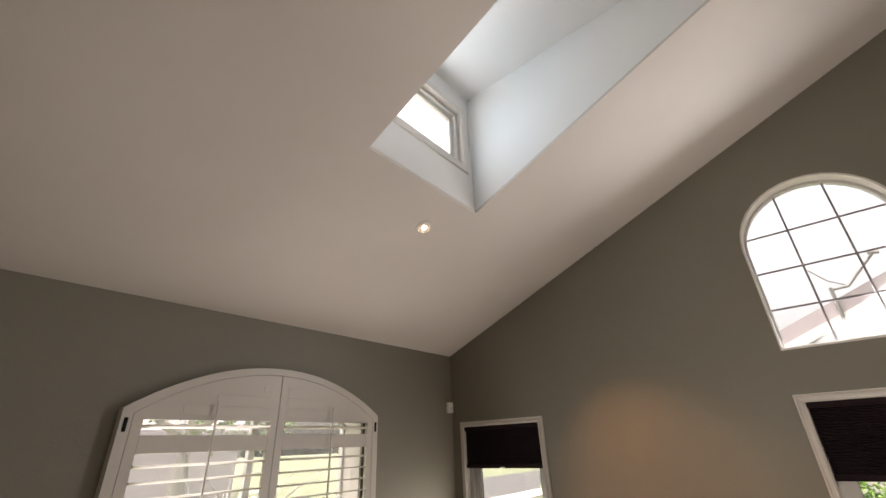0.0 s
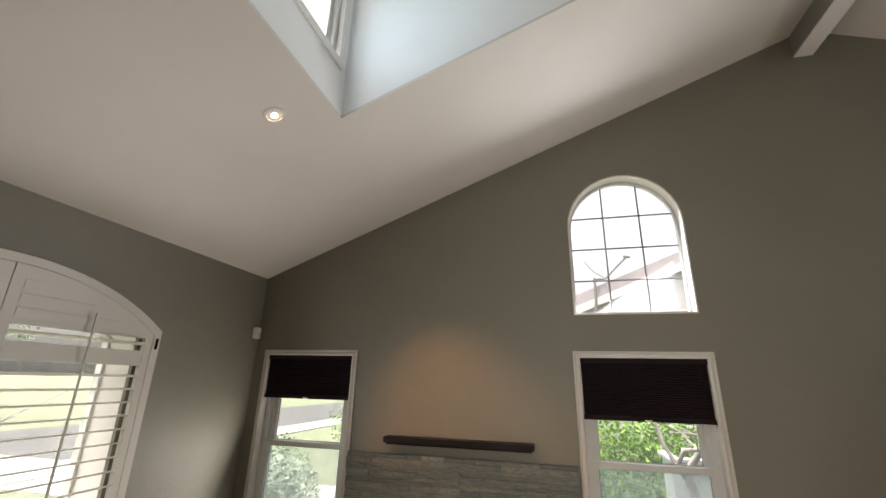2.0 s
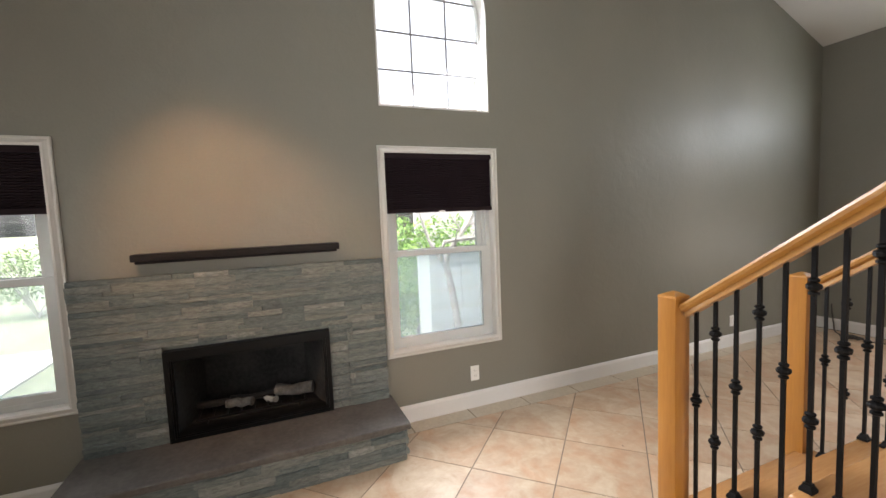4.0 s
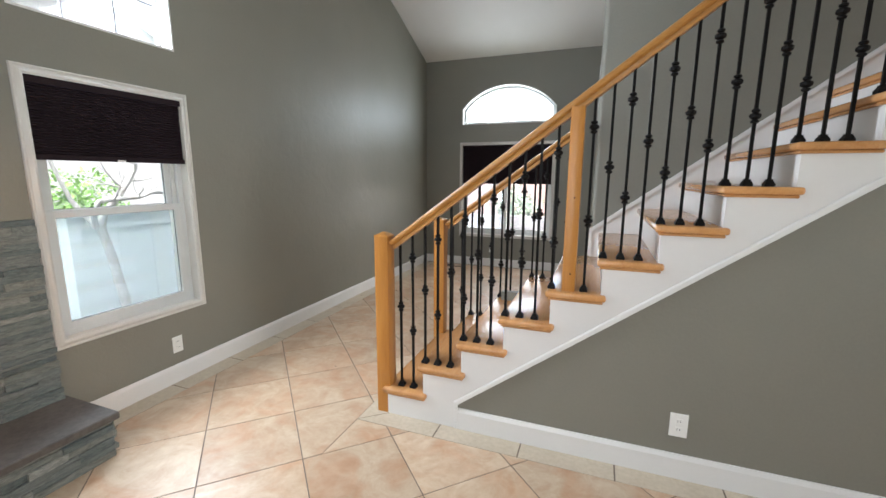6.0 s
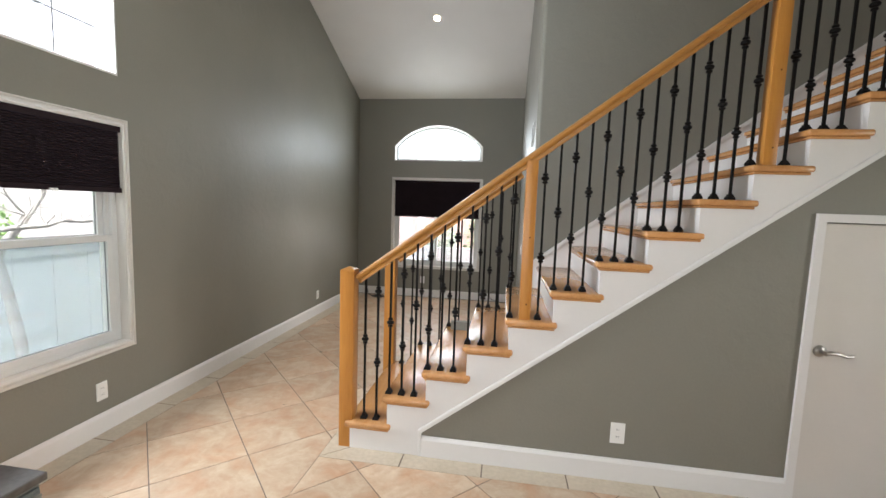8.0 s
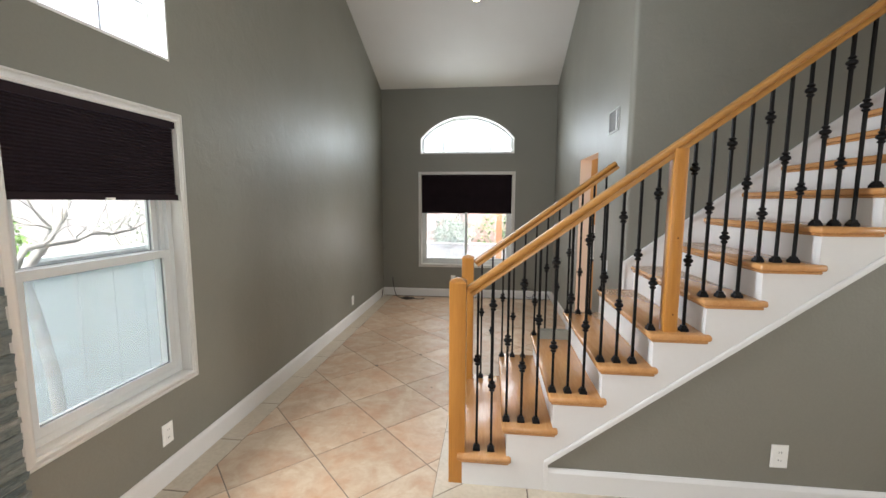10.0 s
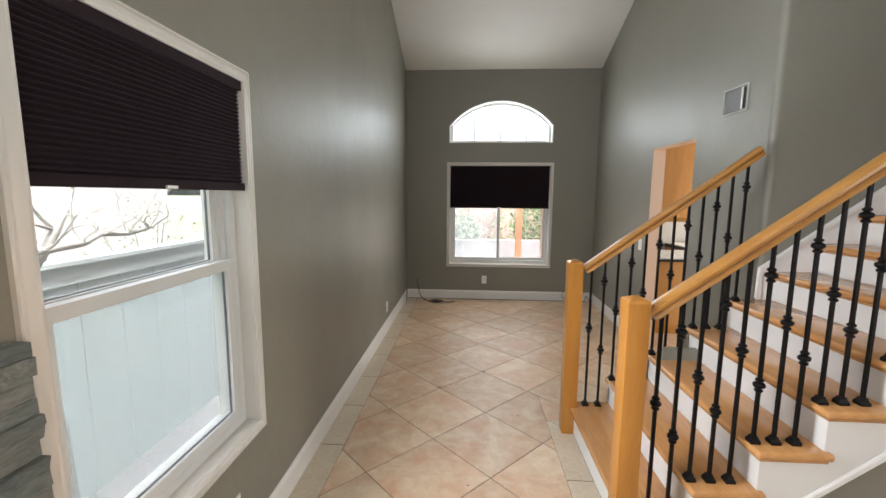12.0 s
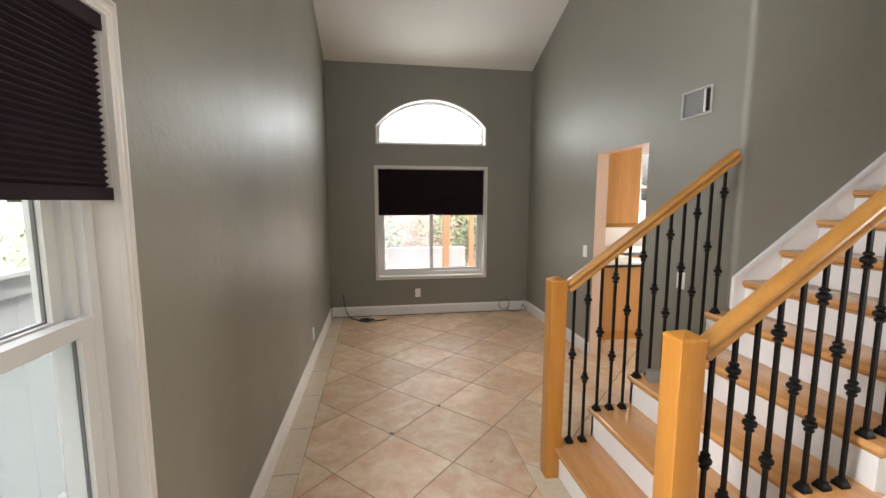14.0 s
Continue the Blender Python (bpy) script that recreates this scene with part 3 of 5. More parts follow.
# arched light in the west wall: white reveal, frame and dark muntins
aw = thing("window_arch", "tall arched white window with muntin grid", "window", kind="structure")
c = (-0.184, 2.83)
bm = bmesh.new()
loop_ring(bm, on_x(0), ARCH_W, (0.972, 0.978), c, 0.004, -0.1)
part("reveal", bm, TRIM, aw)
bm = bmesh.new()
loop_ring(bm, on_x(0), inset(ARCH_W, (0.97, 0.975), *c), (0.962, 0.97), c, -0.09, -0.13)
part("window_frame", bm, VINYL, aw)
glass(on_x(0), inset(ARCH_W, (0.945, 0.955), *c), -0.112, aw)
MUNTIN = mottled("muntin", (0.22, 0.21, 0.22), (0.3, 0.29, 0.3), 0.5, 5, 50)
for u in (-0.322, -0.046):
    top = 2.99 + 0.425 * math.sqrt(max(0, 1 - ((u + 0.184) / 0.428) ** 2)) * 0.94
    box("muntin", (-0.11, -0.101, u - 0.006, u + 0.006, 2.3, top), MUNTIN, aw)
for z in (2.558, 2.823, 3.093):
    half = 0.4 if z < 2.99 else 0.4 * math.sqrt(1 - ((z - 2.99) / 0.43) ** 2)
    box("muntin", (-0.109, -0.102, -0.184 - half, -0.184 + half, z - 0.006, z + 0.006), MUNTIN, aw)

# arched light in the north wall
an = thing("window_arch_north", "low arched white window with thin muntins", "window", kind="structure")
c = (1.3475, 2.5)
bm = bmesh.new()
loop_ring(bm, on_y(NORTH), ARCH_N, (0.975, 0.955), c, -0.004, 0.09)
part("reveal", bm, TRIM, an)
bm = bmesh.new()
loop_ring(bm, on_y(NORTH), inset(ARCH_N, (0.975, 0.95), *c), (0.945, 0.89), c, 0.08, 0.12)
part("window_frame", bm, VINYL, an)
glass(on_y(NORTH), inset(ARCH_N, (0.945, 0.89), *c), 0.105, an)
for u in (0.975, 1.345, 1.715):
    box("muntin", (u - 0.006, u + 0.006, NORTH + 0.092, NORTH + 0.1, 2.3, 2.83 - 0.55 * (u - 1.3475) ** 2), MUNTIN, an)

# sliding window in the north wall
nw = thing("window_north", "white sliding window with plain casing", "window", kind="structure")
casing(on_y(NORTH), WN, -1, nw)
bm = bmesh.new()
add_plate(bm, on_y(NORTH), rect(*WN), [rect(WN[0] + 0.045, WN[1] - 0.045, WN[2] + 0.06, WN[3] - 0.045)], 0.05, 0.12)
part("window_frame", bm, VINYL, nw)
bm = bmesh.new()
add_plate(bm, on_y(NORTH), rect(*WN), [rect(WN[0] + 0.012, WN[1] - 0.012, WN[2] + 0.012, WN[3] - 0.012)], 0, 0.05)
part("liner", bm, TRIM_DIM, nw)
for a, b, d in ((WN[0] + 0.045, 1.365, 0.055), (1.325, WN[1] - 0.045, 0.085)):
    bm = bmesh.new()
    add_frame(bm, on_y(NORTH), (a, b, WN[2] + 0.06, WN[3] - 0.045), 0.04, d, d + 0.028)
    sash = part("sliding_sash", bm, VINYL, nw)
    glass(on_y(NORTH), rect(a + 0.04, b - 0.04, WN[2] + 0.1, WN[3] - 0.085), d + 0.014, sash)

bm = bmesh.new()
add_plate(bm, on_y(NORTH), rect(WN[0] + 0.05, 1.34, WN[2] + 0.065, WN[3] - 0.05), [], 0.117, 0.1185)
screen_ob = part("insect_screen", bm, SCREEN, nw, "pale fine-mesh insect screen")
screen_ob.visible_shadow = False

# unseen hall window, added so that the entry fill lamp has an opening
ew = thing("window_hall_added", "tall white framed hall window, added out of view", "window", kind="structure")
bm = bmesh.new()
add_frame(bm, on_x(EAST), (-2.4, -0.8, 0.4, 2.3), 0.06, -0.01, 0.1)
part("window_frame", bm, VINYL, ew)
box("mullion", (EAST + 0.03, EAST + 0.07, -1.62, -1.58, 0.46, 2.24), VINYL, ew)
glass(on_x(EAST), rect(-2.34, -0.86, 0.46, 2.24), 0.085, ew)

# ---------------------------------------------------------------- plantation shutters
sh = thing("plantation_shutters", "white arched plantation shutters with open louvres", "shutters")
SY = SOUTH + 0.06
outer = segment(1.06, 2.825, 0.6, 2.04, 2.325, 24)
inner = segment(1.112, 2.773, 0.66, 2.015, 2.28, 24)
plate("frame", on_y(SOUTH), outer, [inner], 0.0, 0.075, TRIM_DIM, sh)
LZ = 1.985
RAIL_LO, RAIL_HI = 1.815, 1.905
LOUVRE_TOP, LOUVRE_1 = 1.95, 1.753


def louvre_bm(u0, u1, z, tilt, width=0.088, dy=0.0):
    bm = bmesh.new()
    prof = []
    for i in range(10):
        t = 2 * math.pi * i / 10
        prof.append((width / 2 * math.cos(t), 0.0055 * math.sin(t)))
    ct, st = math.cos(radians(tilt)), math.sin(radians(tilt))
    rings = [[bm.verts.new((u, SY + dy + a * ct - b * st, z + a * st + b * ct)) for a, b in prof] for u in (u0, u1)]
    n = len(prof)
    for i in range(n):
        bm.faces.new((rings[0][i], rings[0][(i + 1) % n], rings[1][(i + 1) % n], rings[1][i]))
    bm.faces.new(rings[0])
    bm.faces.new(rings[1])
    return bm


def arc_top(u):
    a, h = 0.8305, 0.265
    r = (a * a + h * h) / (2 * h)
    return 2.28 - r + math.sqrt(r * r - (u - 1.9425) ** 2)


for u0, u1, hinge in ((1.115, 1.9395, 1.085), (1.9455, 2.77, 2.8)):
    us = [u0 + (u1 - u0) * i / 14 for i in range(15)]
    out = [(u0, 0.665), (u1, 0.665)] + [(u, arc_top(u) - 0.003) for u in reversed(us)]
    hole = rect(u0 + 0.05, u1 - 0.05, 0.76, LZ)
    panel = plate("shutter_panel", on_y(SY), out, [hole], -0.014, 0.014, TRIM_DIM, sh)
    box("middle_rail", (u0 + 0.0505, u1 - 0.0505, SY - 0.0135, SY + 0.0135, RAIL_LO, RAIL_HI), TRIM_DIM, panel, 0.002)
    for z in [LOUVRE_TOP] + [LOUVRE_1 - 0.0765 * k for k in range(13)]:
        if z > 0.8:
            smooth(part("louvre", louvre_bm(u0 + 0.052, u1 - 0.052, z, 9, 0.08), TRIM_DIM, panel))
    # closed louvres of the curved head, in shallow relief
    for zz in (2.03, 2.1, 2.17):
        lo, hi = u0 + 0.06, u1 - 0.055
        half = [u for u in us if arc_top(u) - 0.07 > zz + 0.03]
        if len(half) > 2:
            lo, hi = max(lo, half[0]), min(hi, half[-1])
            part("louvre", louvre_bm(lo, hi, zz, 84, 0.08, 0.0105), TRIM_DIM, panel)
    box("tilt_rod", ((u0 + u1) / 2 - 0.006, (u0 + u1) / 2 + 0.006, SY + 0.045, SY + 0.056, 0.8, 2.09), TRIM_DIM, panel, 0.002)
    for hz in (0.9, 1.957):
        box("hinge", (hinge - 0.009, hinge + 0.009, SOUTH + 0.075, SOUTH + 0.08, hz - 0.035, hz + 0.035), BLACK, panel, 0.001, "small dark hinge")
swin = thing("window_south", "large window behind the shutters", "window", kind="structure")
bm = bmesh.new()
loop_ring(bm, on_y(SOUTH), SHUT, (0.95, 0.96), (1.95, 1.5), -0.2, -0.25)
part("window_frame", bm, VINYL, swin)
box("mullion", (1.93, 1.97, SOUTH - 0.25, SOUTH - 0.205, 0.73, 2.24), VINYL, swin)
glass(on_y(SOUTH), inset(SHUT, (0.95, 0.96), 1.95, 1.5), -0.23, swin)
bm = bmesh.new()
loop_ring(bm, on_y(SOUTH), inset(SHUT, (0.998, 0.998), 1.95, 1.5), (0.975, 0.975), (1.95, 1.5), -0.001, -0.26)
part("reveal", bm, TRIM, swin)

# ---------------------------------------------------------------- fireplace
random.seed(11)


def stone_mesh():
    """A rough split block of unit size: x out of the wall, y along it, z up."""
    bm = bmesh.new()
    bmesh.ops.create_cube(bm, size=1)
    bmesh.ops.subdivide_edges(bm, edges=[e for e in bm.edges if abs(e.verts[0].co.y - e.verts[1].co.y) > 0.5], cuts=2)
    for v in bm.verts:
        if v.co.x > 0:
            v.co.x += random.uniform(-0.16, 0.1)
            v.co.z *= random.uniform(0.97, 1.0)
            v.co.y += random.uniform(-0.03, 0.03) if abs(v.co.y) < 0.4 else 0.0
    me = bpy.data.meshes.new("stone")
    bm.to_mesh(me)
    bm.free()
    me.materials.append(SLATE)
    return me


STONES = [stone_mesh() for _ in range(10)]


def stone_course(parent, a0, a1, z0, z1, face, holes=(), facing="x"):
    """Ledger panels of split stone, five thin courses each, between a0 and a1, leaving the holes free."""
    z, row, courses = z0, 0, []
    while z < z1 - 0.01:
        panel = [0.021, 0.026, 0.03, 0.034, 0.039]
        random.shuffle(panel)
        for h in panel:
            h = min(h, z1 - z)
            if z1 - z - h < 0.015:
                h = z1 - z
            if h > 0.001:
                courses.append((z, h, row))
            z += h
        row += 1
    for z, h, row in courses:
        ends = [a0 + 0.3 * (row % 2) + 0.6 * k for k in range(-1, 5)]
        a = a0
        while a < a1 - 0.005:
            b = a + random.uniform(0.14, 0.4)
            stop = min([e for e in ends if e > a + 0.001] + [a1])
            if stop - b < 0.07:
                b = stop
            if a1 - b < 0.06:
                b = a1
            for ha0, ha1, hz0, hz1 in holes:
                if z + h > hz0 + 0.004 and z < hz1 - 0.004:
                    if a < ha0 < b:
                        b = ha0
                    elif ha0 <= a < ha1:
                        a = ha1
                        b = max(b, a + 0.12)
            b = min(b, a1)
            if b - a > 0.02:
                d = random.choice((0.024, 0.028, 0.032, 0.037, 0.043)) + random.uniform(-0.003, 0.003)
                ob = new("stone", random.choice(STONES))
                ob.parent = parent
                if facing == "x":
                    ob.location, ob.scale = (face + d / 2, (a + b) / 2, z + h / 2), (d, b - a - 0.0008, h - 0.0006)
                else:
                    ob.rotation_euler = (0, 0, math.pi / 2)
                    ob.location, ob.scale = ((a + b) / 2, face + d / 2, z + h / 2), (d, b - a - 0.0008, h - 0.0006)
            a = b


FB = (-1.975, -1.042, 0.242, 0.787)
fp = thing("fireplace", "grey-green split slate fireplace with black firebox", "fireplace")
plate("backing", on_x(0.001), rect(-2.384, -0.659, 0.0, 1.228), [rect(*FB)], 0, 0.018, SLATE, fp)
stone_course(fp, -2.385, -0.658, 0.241, 1.231, 0.019, (FB,))
for k, (ins, a, b) in enumerate(((0.0, 0.072, 0.02), (0.01, 0.062, 0.01), (0.016, 0.05, -0.04))):
    bm = bmesh.new()
    o = (FB[0] + ins, FB[1] - ins, FB[2] + ins * 0.6, FB[3] - ins)
    add_plate(bm, on_x(0), rect(*o), [rect(o[0] + 0.026, o[1] - 0.026, o[2] + 0.024, o[3] - 0.05)], a, b)
    part("firebox_frame", bm, BLACK, fp)
box("firebox_back", (-0.42, -0.4, FB[0] + 0.1, FB[1] - 0.1, FB[2], FB[3]), SOOT, fp)
box("firebox_floor", (-0.42, 0.0, FB[0] + 0.03, FB[1] - 0.03, FB[2] - 0.02, FB[2] + 0.012), SOOT, fp)
box("firebox_top", (-0.42, 0.0, FB[0] + 0.03, FB[1] - 0.03, FB[3] - 0.06, FB[3] - 0.03), SOOT, fp)
for s, y in ((1, FB[0] + 0.03), (-1, FB[1] - 0.03)):
    bm = bmesh.new()
    add_sweep(bm, [(0.03, y, 0.51), (-0.41, y + 0.1 * s, 0.51)], [(-0.01, -0.25), (0.01, -0.25), (0.01, 0.25), (-0.01, 0.25)])
    part("firebox_side", bm, SOOT, fp)
random.seed(5)
CHAR = mottled("grey_charred_log", (0.045, 0.045, 0.043), (0.14, 0.137, 0.13), 0.9, 18, 60, 0.5, 0.004)
PALE = mottled("pale_ash", (0.2, 0.195, 0.185), (0.42, 0.4, 0.38), 0.9, 20, 60, 0.5, 0.004)
for y0, x0, l, r, yaw, tone in ((-1.72, -0.2, 0.3, 0.022, 6, ASH), (-1.52, -0.22, 0.32, 0.024, -6, ASH), (-1.27, -0.17, 0.24, 0.042, 14, CHAR), (-1.43, -0.11, 0.07, 0.02, 5, PALE), (-1.62, -0.14, 0.16, 0.026, 4, CHAR)):
    bm = bmesh.new()
    pts, rr = [], []
    for i in range(6):
        t = i / 5 - 0.5
        pts.append((x0 + l * t * math.sin(radians(yaw)) + random.uniform(-0.008, 0.008), y0 + l * t * math.cos(radians(yaw)), FB[2] + 0.075 + r * 0.6 + random.uniform(-0.008, 0.008)))
        rr.append(r * random.uniform(0.8, 1.15))
    add_tube(bm, pts, rr, 9)
    smooth(part("log", bm, tone, fp, "burnt grey ceramic log"), 60)
bm = bmesh.new()
for k in range(9):
    y = -1.85 + k * 0.08
    add_box(bm, -0.3, -0.05, y - 0.006, y + 0.006, FB[2] + 0.05, FB[2] + 0.062)
add_box(bm, -0.062, -0.05, -1.86, -1.2, FB[2] + 0.05, FB[2] + 0.062)
for y in (-1.8, -1.25):
    add_box(bm, -0.07, -0.055, y - 0.006, y + 0.006, FB[2] + 0.012, FB[2] + 0.055)
    add_box(bm, -0.29, -0.275, y - 0.006, y + 0.006, FB[2] + 0.012, FB[2] + 0.055)
part("grate", bm, BLACK, fp, "black iron log grate")

hearth = thing("hearth", "raised slate hearth with a dark stone slab", "hearth")
box("hearth_core", (0.002, 0.425, -2.38, -0.685, 0.0, 0.2), SLATE, hearth)
box("hearth_slab", (0.002, 0.47, -2.41, -0.634, 0.2, 0.24), SLAB, hearth, 0.005)
stone_course(hearth, -2.385, -0.667, 0.0, 0.2, 0.424)
stone_course(hearth, 0.004, 0.44, 0.0, 0.2, -0.685, (), "y")

mantel = thing("mantel_shelf", "thin near-black wooden mantel shelf on the wall", "shelf")
box("shelf_board", (0.001, 0.105, -2.073, -0.947, 1.318, 1.358), MANTEL, mantel, 0.004)
box("shelf_moulding", (0.001, 0.085, -2.058, -0.962, 1.303, 1.318), MANTEL, mantel, 0.004)

# ---------------------------------------------------------------- staircase
RUN, RISE, X0, SY0, STEPS = 0.2372, 0.178, 1.6, 0.205, 15
stairs = thing("staircase", "staircase with glossy oak treads and white risers", "stairs")


def tread_x(n):
    return X0 + RUN * (n - 1)


tread_bms = {}
for n in range(1, STEPS + 1):
    far = 1.249 if tread_x(n) + RUN > DIN_E else 1.245
    if far not in tread_bms:
        bm = bmesh.new()
        add_box(bm, -0.027, RUN + 0.025, 0.0, far - 0.178, -0.032, 0.0, 0.012, 3)
        ob = part("tread", bm, OAK_Y, stairs)
        smooth(ob)
        tread_bms[far] = ob.data
    else:
        ob = new("tread", tread_bms[far])
        ob.parent = stairs
    ob.location = (tread_x(n), 0.178, RISE * n)
    box("scotia", (tread_x(n) - 0.013, tread_x(n) + RUN + 0.012, 0.19, far - 0.004, RISE * n - 0.046, RISE * n - 0.0325), OAK_Y, stairs, 0.004)
    box("riser", (tread_x(n), tread_x(n) + 0.018, 0.2355, far - 0.026 if far < 1.24 else 1.248, RISE * (n - 1) + 0.0005, RISE * n - 0.033), TRIM, stairs)


def under(x):
    return 0.172 + 0.753 * (x - 2.045)


def stringer(last, low):
    top = []
    for n in range(1, last + 1):
        z = RISE * n - 0.033
        top += [(tread_x(n), RISE * (n - 1) - (0.033 if n > 1 else 0)), (tread_x(n), z)]
    xe = tread_x(last + 1) + 0.01
    top.append((xe, RISE * last - 0.033))
    top[0] = (tread_x(1), 0.0)
    if low:
        return top + [(xe, under(xe)), (2.045, under(2.045)), (2.045, 0.0)]
    return top + [(xe, 0.0)]


plate("stringer", on_y(SY0), stringer(STEPS, True), [], 0.0, 0.03, TRIM, stairs)
plate("stringer", on_y(1.22), stringer(4, False), [], 0.0, 0.02, TRIM, stairs)
bm = bmesh.new()
prof = [(-0.008, -0.013), (0.004, -0.013), (0.004, 0.013), (-0.004, 0.013), (-0.008, 0.006)]
xe = tread_x(STEPS + 1)
add_sweep(bm, [(2.045, SY0 - 0.002, under(2.045) - 0.012), (xe, SY0 - 0.002, under(xe) - 0.012)], [(-s, t) for s, t in prof])
part("stringer_trim", bm, TRIM, stairs)
box("stringer_trim", (2.036, 2.056, SY0 - 0.008, SY0 + 0.004, 0.0, under(2.045)), TRIM, stairs, 0.002)
plate("upper_floor", on_z(RISE * (STEPS + 1)), rect(tread_x(STEPS + 1), EAST, -0.1, STAIR_N), [], 0, -0.03, OAK_Y, stairs)
# skirt on the wall behind the stairs
xs = 2.705


def skirt_z(x):
    return 1.07 + 0.7504 * (x - 2.7)


plate("skirt_board", on_y(STAIR_N), [(xs, 0.72), (xs, skirt_z(xs)), (5.3, skirt_z(5.3)), (5.3, RISE * 14)], [], 0, -0.012, TRIM, stairs)
bm = bmesh.new()
add_sweep(bm, [(xs, STAIR_N - 0.01, 0.9), (xs, STAIR_N - 0.01, skirt_z(xs) + 0.008), (5.3, STAIR_N - 0.01, skirt_z(5.3) + 0.008)],
          [(-0.013, -0.014), (0.012, -0.014), (0.012, 0.006), (0.004, 0.014), (-0.006, 0.014), (-0.008, 0.004), (-0.013, 0.003)], (0, 1, 0))
part("skirt_cap", bm, TRIM, stairs)

# railings


def rail_top(x):
    return 1.11 + 0.739 * (x - 1.646)


RAIL = [(-0.024, -0.058), (0.024, -0.058), (0.024, -0.046), (0.018, -0.036), (0.03, -0.026), (0.032, -0.014), (0.026, -0.004), (0.012, 0.0),
        (-0.012, 0.0), (-0.026, -0.004), (-0.032, -0.014), (-0.03, -0.026), (-0.018, -0.036), (-0.024, -0.046)]

bm = bmesh.new()
add_lathe(bm, [(0.008, -0.03), (0.0155, -0.025), (0.0155, -0.019), (0.0095, -0.014), (0.021, -0.006), (0.0225, 0.002), (0.0205, 0.007), (0.0095, 0.014), (0.0155, 0.019), (0.0155, 0.025), (0.008, 0.03)], 10)
KNUCKLE = bpy.data.meshes.new("knuckle")
bm.to_mesh(KNUCKLE)
bm.free()
KNUCKLE.materials.append(IRON)
bm = bmesh.new()
for w0, w1, z0, z1 in ((0.019, 0.019, 0.0, 0.012), (0.0185, 0.012, 0.012, 0.024), (0.0115, 0.0115, 0.024, 0.03)):
    vs = [[bm.verts.new((sx * w, sy * w, z)) for sx, sy in ((-1, -1), (1, -1), (1, 1), (-1, 1))] for w, z in ((w0, z0), (w1, z1))]
    for i in range(4):
        bm.faces.new((vs[0][i], vs[0][(i + 1) % 4], vs[1][(i + 1) % 4], vs[1][i]))
    bm.faces.new(vs[0])
    bm.faces.new(vs[1])
SHOE = bpy.data.meshes.new("shoe")
bm.to_mesh(SHOE)
bm.free()
SHOE.materials.append(IRON)


def newel(parent, x, y, foot, top, w, cap):
    bm = bmesh.new()
    h = w / 2
    levels = [(h, foot), (h, top - 0.028)]
    if cap:
        levels += [(h + 0.001, top - 0.026), (h - 0.002, top - 0.018), (0.006, top)]
    else:
        levels[-1] = (h, top)
    rings = [[bm.verts.new((x + sx * r, y + sy * r, z)) for sx, sy in ((-1, -1), (1, -1), (1, 1), (-1, 1))] for r, z in levels]
    for a, b in zip(rings, rings[1:]):
        for i in range(4):
            bm.faces.new((a[i], a[(i + 1) % 4], b[(i + 1) % 4], b[i]))
    bm.faces.new(rings[0])
    bm.faces.new(rings[-1])
    edges = [e for e in bm.edges if abs(e.verts[0].co.z - e.verts[1].co.z) > 0.3]
    bmesh.ops.bevel(bm, geom=edges, offset=0.004, segments=2, affect="EDGES", profile=0.5)
    return smooth(part("newel_post", bm, OAK_Z, parent), 30)


def railing(name, y, x_end, posts, label, lift=0.0):
    r = thing(name, label, "stair railing", group="stair railings")
    bm = bmesh.new()
    add_sweep(bm, [(1.612, y, rail_top(1.612) + lift), (x_end, y, rail_top(x_end) + lift)], [(s, t) for s, t in RAIL])
    smooth(part("handrail", bm, OAK_X, r, "honey-coloured moulded oak handrail"), 40)
    newel(r, 1.57, y, 0.0, 1.135, 0.088, True)
    for px in posts:
        n = int((px - 1.575) / RUN) + 1
        post = newel(r, px, y, RISE * n, rail_top(px) - 0.05, 0.064, False)
        for dz in (0.09, 0.47):
            bm = bmesh.new()
            add_lathe(bm, [(0.004, 0.0), (0.004, 0.0012)], 10, Matrix.Translation((px + 0.006, y - 0.0318, RISE * n + dz)) @ Matrix.Rotation(math.pi / 2, 4, "X"))
            part("plug", bm, MANTEL, post, "small dark screw plug")
    i = 0
    while True:
        x = 1.676 + RUN / 3 * i
        if x > x_end - 0.035:
            break
        if all(abs(x - px) > 0.045 for px in posts):
            foot = RISE * (int((x - 1.575) / RUN) + 1)
            top = rail_top(x) + lift - 0.045
            bm = bmesh.new()
            add_box(bm, x - 0.0062, x + 0.0062, y - 0.0062, y + 0.0062, foot + 0.001, top)
            b = part("baluster", bm, IRON, r)
            under_rail = rail_top(x) + lift - 0.06
            for drop in ((0.385,) if i % 2 == 0 else (0.14, 0.585)):
                k = new("knuckle", KNUCKLE)
                k.parent, k.location = b, (x, y, under_rail - drop)
            k = new("shoe", SHOE)
            k.parent, k.location = b, (x, y, foot + 0.0005)
        i += 1
    return r


railing("stair_railing", 0.25, 5.2, (2.63, 3.806), "oak handrail on black iron balusters, open stair side")
railing("stair_railing", 1.19, 2.59, (), "short oak handrail on black iron balusters", 0.008)
